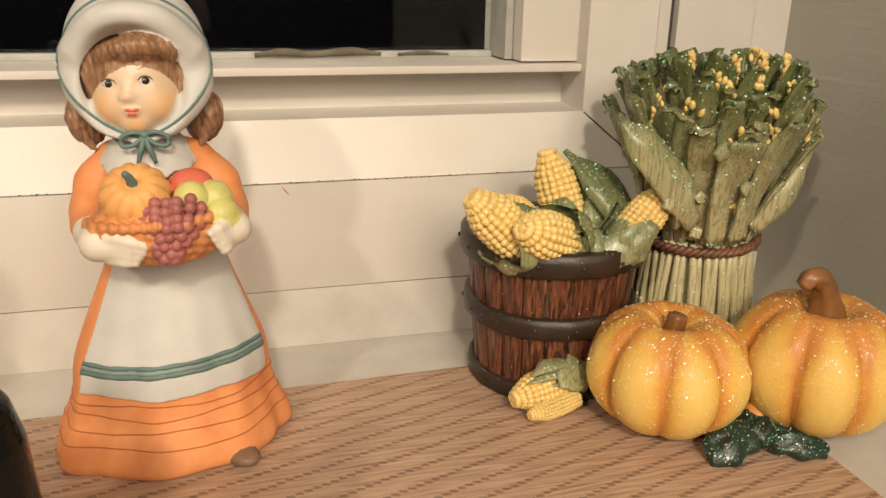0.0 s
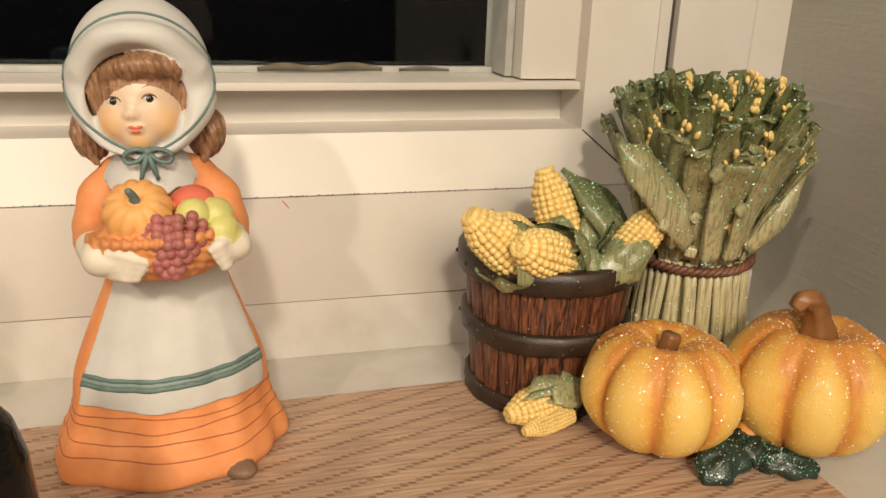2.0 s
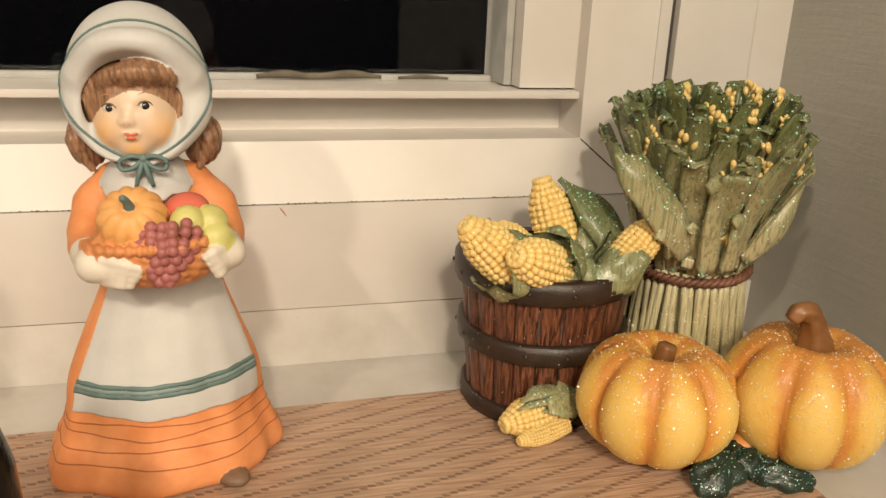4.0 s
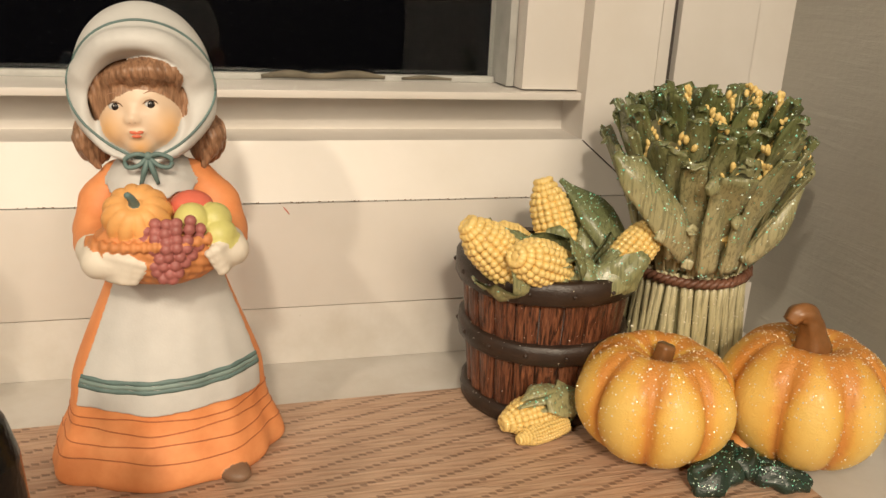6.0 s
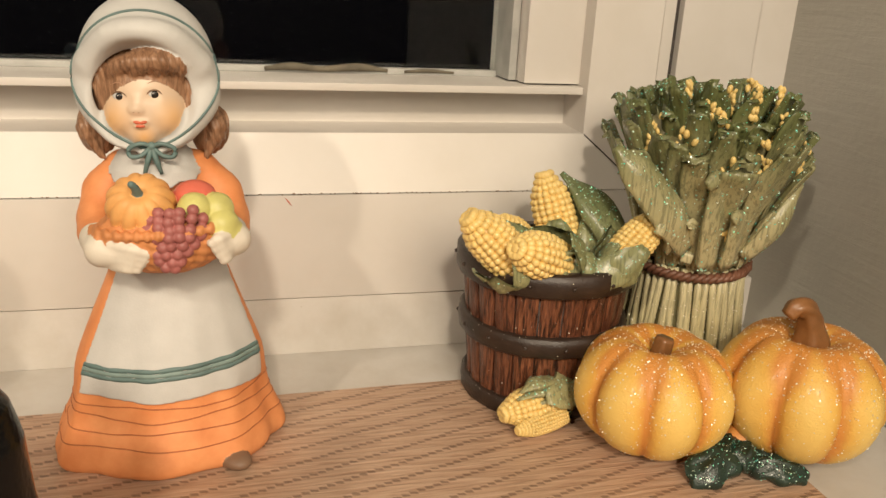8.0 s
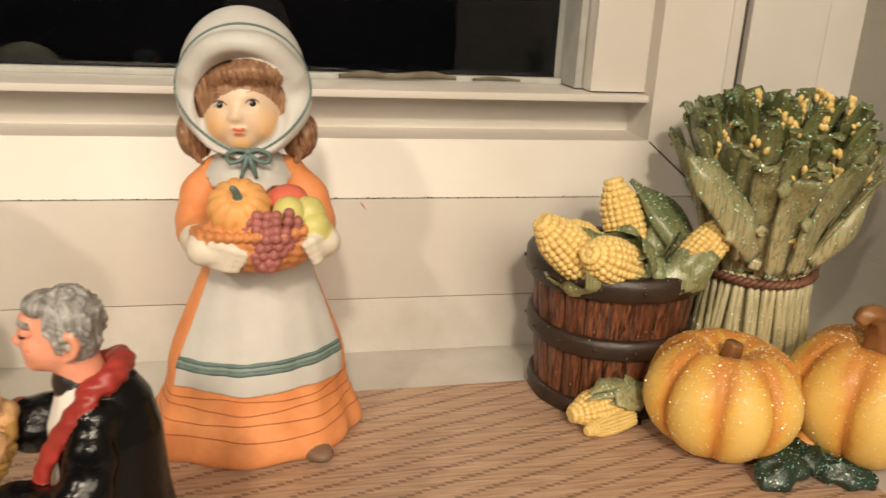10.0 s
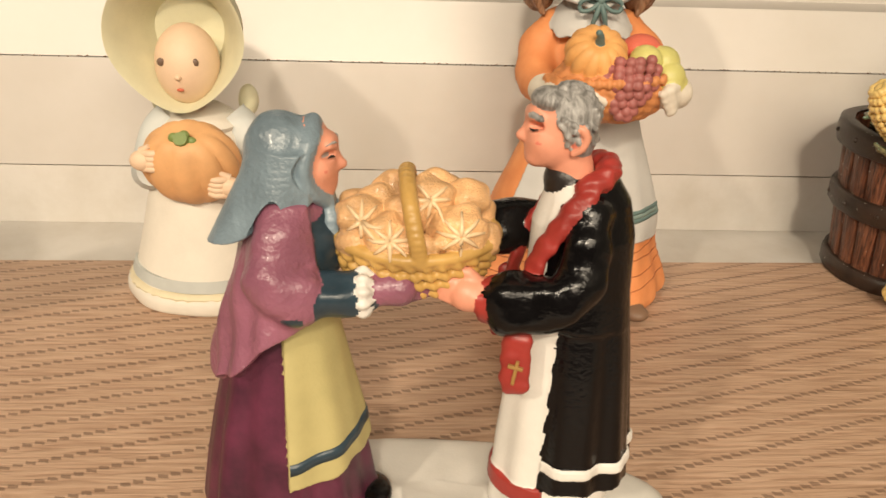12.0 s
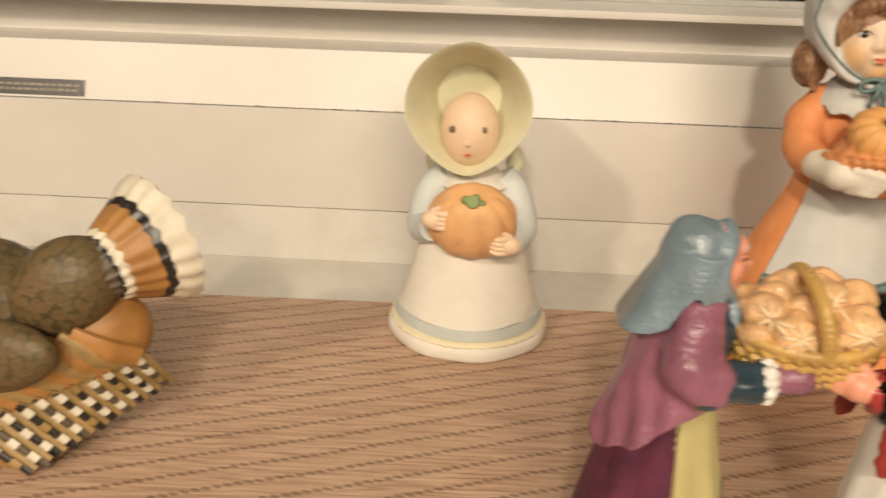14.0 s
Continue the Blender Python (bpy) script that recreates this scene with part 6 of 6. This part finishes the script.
# little cobs and tassels among the leaves
for a, r, z, num in ((-2.35, 0.034, 0.105, 9), (-2.0, 0.030, 0.113, 8), (-1.9, 0.0345, 0.098, 6), (-1.35, 0.020, 0.121, 12), (-1.0, 0.016, 0.122, 12), (-0.55, 0.034, 0.100, 12), (-0.35, 0.036, 0.092, 10), (-1.75, 0.0270, 0.077, 9), (-2.8, 0.031, 0.108, 8), (0.3, 0.02, 0.121, 8), (-1.6, 0.012, 0.119, 14), (-0.8, 0.024, 0.119, 12), (-2.2, 0.020, 0.119, 12), (-1.2, 0.030, 0.112, 8), (2.0, 0.012, 0.120, 12), (-0.2, 0.030, 0.110, 9), (-1.5, 0.0335, 0.104, 7)):
    c = Clay()
    for k in range(num * 2):
        t = k / num / 2
        c.ball((SX + (r + rng.uniform(-0.002, 0.002)) * math.cos(a + rng.uniform(-0.07, 0.07)), SY + (r + rng.uniform(-0.002, 0.002)) * math.sin(a + rng.uniform(-0.07, 0.07)), z + 0.012 * (t - 0.5) + rng.uniform(-0.002, 0.002)),
               (lambda w: (w, w, w * 1.6))(rng.uniform(0.0006, 0.0012)), CORN, (rng.uniform(-30, 30), rng.uniform(-30, 30), 0), 9, 6)
    c.make("tassel", sheaf, "small yellow corn kernels")
c = Clay()
c.block((-0.0022, -0.0018, -0.0022), (0.0022, 0.0018, 0.0022), STALK, 0.0009, pose(SX - 0.0145, SY - 0.0210, 0.0625, 10, 12, -30))
c.make("bead", sheaf, "pale square bead")


def pumpkin(x, y, r, h, lobes, m, turn):
    c = Clay()
    gourd(c, (0, 0, 0), (r, r, h / 2), m, lobes, 0.15, 0.42, (0, 0, 0), 96, 26)
    ob = c.make("pumpkin", label="ribbed yellow-orange glittered pumpkin")
    ob.matrix_basis = pose(x, y, h / 2 - 0.0006, 0, 0, turn)
    return under(ob)


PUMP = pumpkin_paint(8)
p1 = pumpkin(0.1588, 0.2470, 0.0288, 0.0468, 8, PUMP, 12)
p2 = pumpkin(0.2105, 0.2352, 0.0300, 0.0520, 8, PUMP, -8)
for ob, pts, rad in ((p1, [(0, 0, 0.009), (0, -0.0005, 0.0145), (0.0012, -0.001, 0.0205)], [0.0052, 0.0034, 0.0031]),
                     (p2, [(0.001, 0, 0.010), (0.000, 0, 0.018), (-0.0020, -0.001, 0.0260), (-0.0045, -0.002, 0.0312), (-0.0090, -0.0025, 0.0325), (-0.0120, -0.0030, 0.0295)], [0.0105, 0.0062, 0.0042, 0.0036, 0.0034, 0.0026])):
    c = Clay()
    c.tube(pts, rad, STEM, 18, steps=5, warp=lambda w, t: 1 + 0.10 * math.sin(5 * w + 3 * t))
    s = c.make("stem", ob, "brown twisted pumpkin stem")
c = Clay()
c.lathe(smooth_profile([(0.030, 0.0), (0.031, 0.003), (0.024, 0.008), (0.010, 0.012)], 3), BASE, pose(0.190, 0.2680, 0), 40, 1.25, 0.9, lambda a, t: (1 + 0.06 * math.sin(5 * a), 0))
c.ball((0.1880, 0.2390, 0.007), (0.008, 0.012, 0.008), BASE)
under(c.make("base", label="orange resin base"))
for x, y, z, L, w, turn, tilt in ((0.1735, 0.2245, 0.0062, 0.0140, 0.0075, 25, -18), (0.1940, 0.2195, 0.0040, 0.0120, 0.0058, -22, 8), (0.1850, 0.2260, 0.0068, 0.0080, 0.0060, 60, 0)):
    c = Clay()
    c.ball((0, 0, 0), (L, w, 0.0036), DARKLEAF, (0, 0, 0), 36, 14,
           lambda p: (0.05 * math.sin(7 * p.y), 0.14 * math.sin(8 * p.x) * (1 if p.y > 0 else -1) * abs(p.y), 0.45 * noise.noise(p * 2.6) - 0.5 * p.x * p.x + 0.5 * math.exp(-(p.y / 0.15) ** 2) * 0.3))
    ob = c.make("leaf", label="dark green crinkled leaf")
    ob.matrix_basis = pose(x, y, z, 24, tilt, turn)
    under(ob)


def glitter(sources, num, size, m, z_min, label):
    """Tiny flat flakes stuck at random on the upper faces of the given meshes."""
    faces = []
    for ob in sources:
        M = ob.matrix_basis
        N3 = M.to_3x3()
        for f in ob.data.polygons:
            faces.append((M @ f.center, (N3 @ f.normal).normalized(), f.area, [M @ ob.data.vertices[i].co for i in f.vertices[:3]]))
    faces = [f for f in faces if f[1].y < 0.5 and f[0].z > z_min]
    w = [f[2] * (0.35 + max(0, f[1].z)) for f in faces]
    c = Clay()
    verts, quads = [], []
    for ctr, nor, _, tri in rng.choices(faces, w, k=num):
        u, v = rng.random(), rng.random()
        if u + v > 1:
            u, v = 1 - u, 1 - v
        p = tri[0] + (tri[1] - tri[0]) * u + (tri[2] - tri[0]) * v
        q = (nor + Vector([rng.gauss(0, 0.55) for _ in range(3)])).normalized()
        e = q.orthogonal().normalized()
        g = q.cross(e)
        s = size * rng.uniform(0.6, 1.3)
        p = p + nor * s * 0.35
        o = len(verts)
        verts += [tuple(p + (e * math.cos(h) + g * math.sin(h)) * s) for h in (0, 1.05, 2.09, 3.14, 4.19, 5.24)]
        quads.append(tuple(range(o, o + 6)))
    c.add(verts, quads, m)
    return under(c.make("glitter", label=label, smooth=False, kind="stuff"))


kids = lambda word, root: [o for o in root.children if o.name.split(".")[0] == word]
glitter([p1, p2], 3000, 0.00027, SILVER, 0.004, "fine silver glitter")
glitter(kids("leaf", sheaf), 9000, 0.00034, GREENGLINT, 0.05, "fine green glitter")
glitter(kids("stalk", sheaf), 2400, 0.00026, SILVER, 0.002, "fine silver glitter")
glitter(kids("husk", ORN), 3200, 0.00030, GREENGLINT, 0.002, "fine green glitter")
glitter(kids("leaf", ORN), 500, 0.00024, GREENGLINT, 0.001, "fine green glitter")
glitter(kids("hoop", barrel) + kids("stave", barrel), 500, 0.00018, SILVER, 0.004, "fine silver glitter")

# ---- small marks ----
c = Clay()
c.tube([(0.030, 0.3935, 0.1160), (0.042, 0.3930, 0.1172), (0.055, 0.3932, 0.1163), (0.072, 0.3930, 0.1174), (0.086, 0.3934, 0.1162)], [0.0010, 0.0018, 0.0013, 0.0019, 0.0008], C3("dried_grime", (0.14, 0.12, 0.085), 0.7, vary=0.5), 10, 0.6, (0, 1, 0), 6)
c.tube([(0.094, 0.3935, 0.1158), (0.105, 0.3932, 0.1165), (0.118, 0.3934, 0.1158)], [0.0006, 0.0010, 0.0005], c.mats[0], 8, 0.6, (0, 1, 0), 6)
c.make("grime", label="dried brown grime along the glazing bead", category="grime")
c = Clay()
for k in range(170):
    x = rng.uniform(-0.30, 0.19)
    c.ball((x, WALL_Y + 0.0003, A_Z + rng.uniform(-0.0003, 0.0003)), (rng.uniform(0.0002, 0.0008), 0.0002, 0.00018), SHOE, (0, 0, 0), 6, 4)
c.make("grime", label="dark specks of grime along the frame joint", category="grime", kind="stuff")
c = Clay()
c.tube([(0.0355, WALL_Y - 0.0003, 0.0690), (0.0370, WALL_Y - 0.0003, 0.0672), (0.0382, WALL_Y - 0.0003, 0.0655)], [0.0001, 0.0003, 0.0001], REDAPPLE, 6)
c.make("scratch", label="tiny reddish scratch on the white frame", category="mark")
slope = Vector((0, C_Y - WALL_Y, C_Z - A_Z)).normalized()
tilt = math.degrees(math.atan2(C_Z - A_Z, C_Y - WALL_Y))
c = Clay()
c.block((-0.050, 0.0, -0.0002), (0.0, 0.0072, 0.0003), INK, 0.0001)
TXT = C3("faded_print", (0.30, 0.27, 0.22), 0.6)
for row in range(2):
    x = -0.049
    while x < -0.003:
        w = rng.uniform(0.0012, 0.0035)
        c.block((x, 0.0018 + row * 0.0022, 0.0003), (min(x + w, -0.0012), 0.0029 + row * 0.0022, 0.00036), TXT)
        x += w + 0.0008
lab = c.make("label", label="black printed sticker on the white window frame", category="label", smooth=False)
lab.matrix_world = pose(-0.3125, WALL_Y + 0.0006 + 0.0010 * slope.y, A_Z + 0.0010 * slope.z, tilt, 0, 0) @ pose(0, 0, 0.0003)
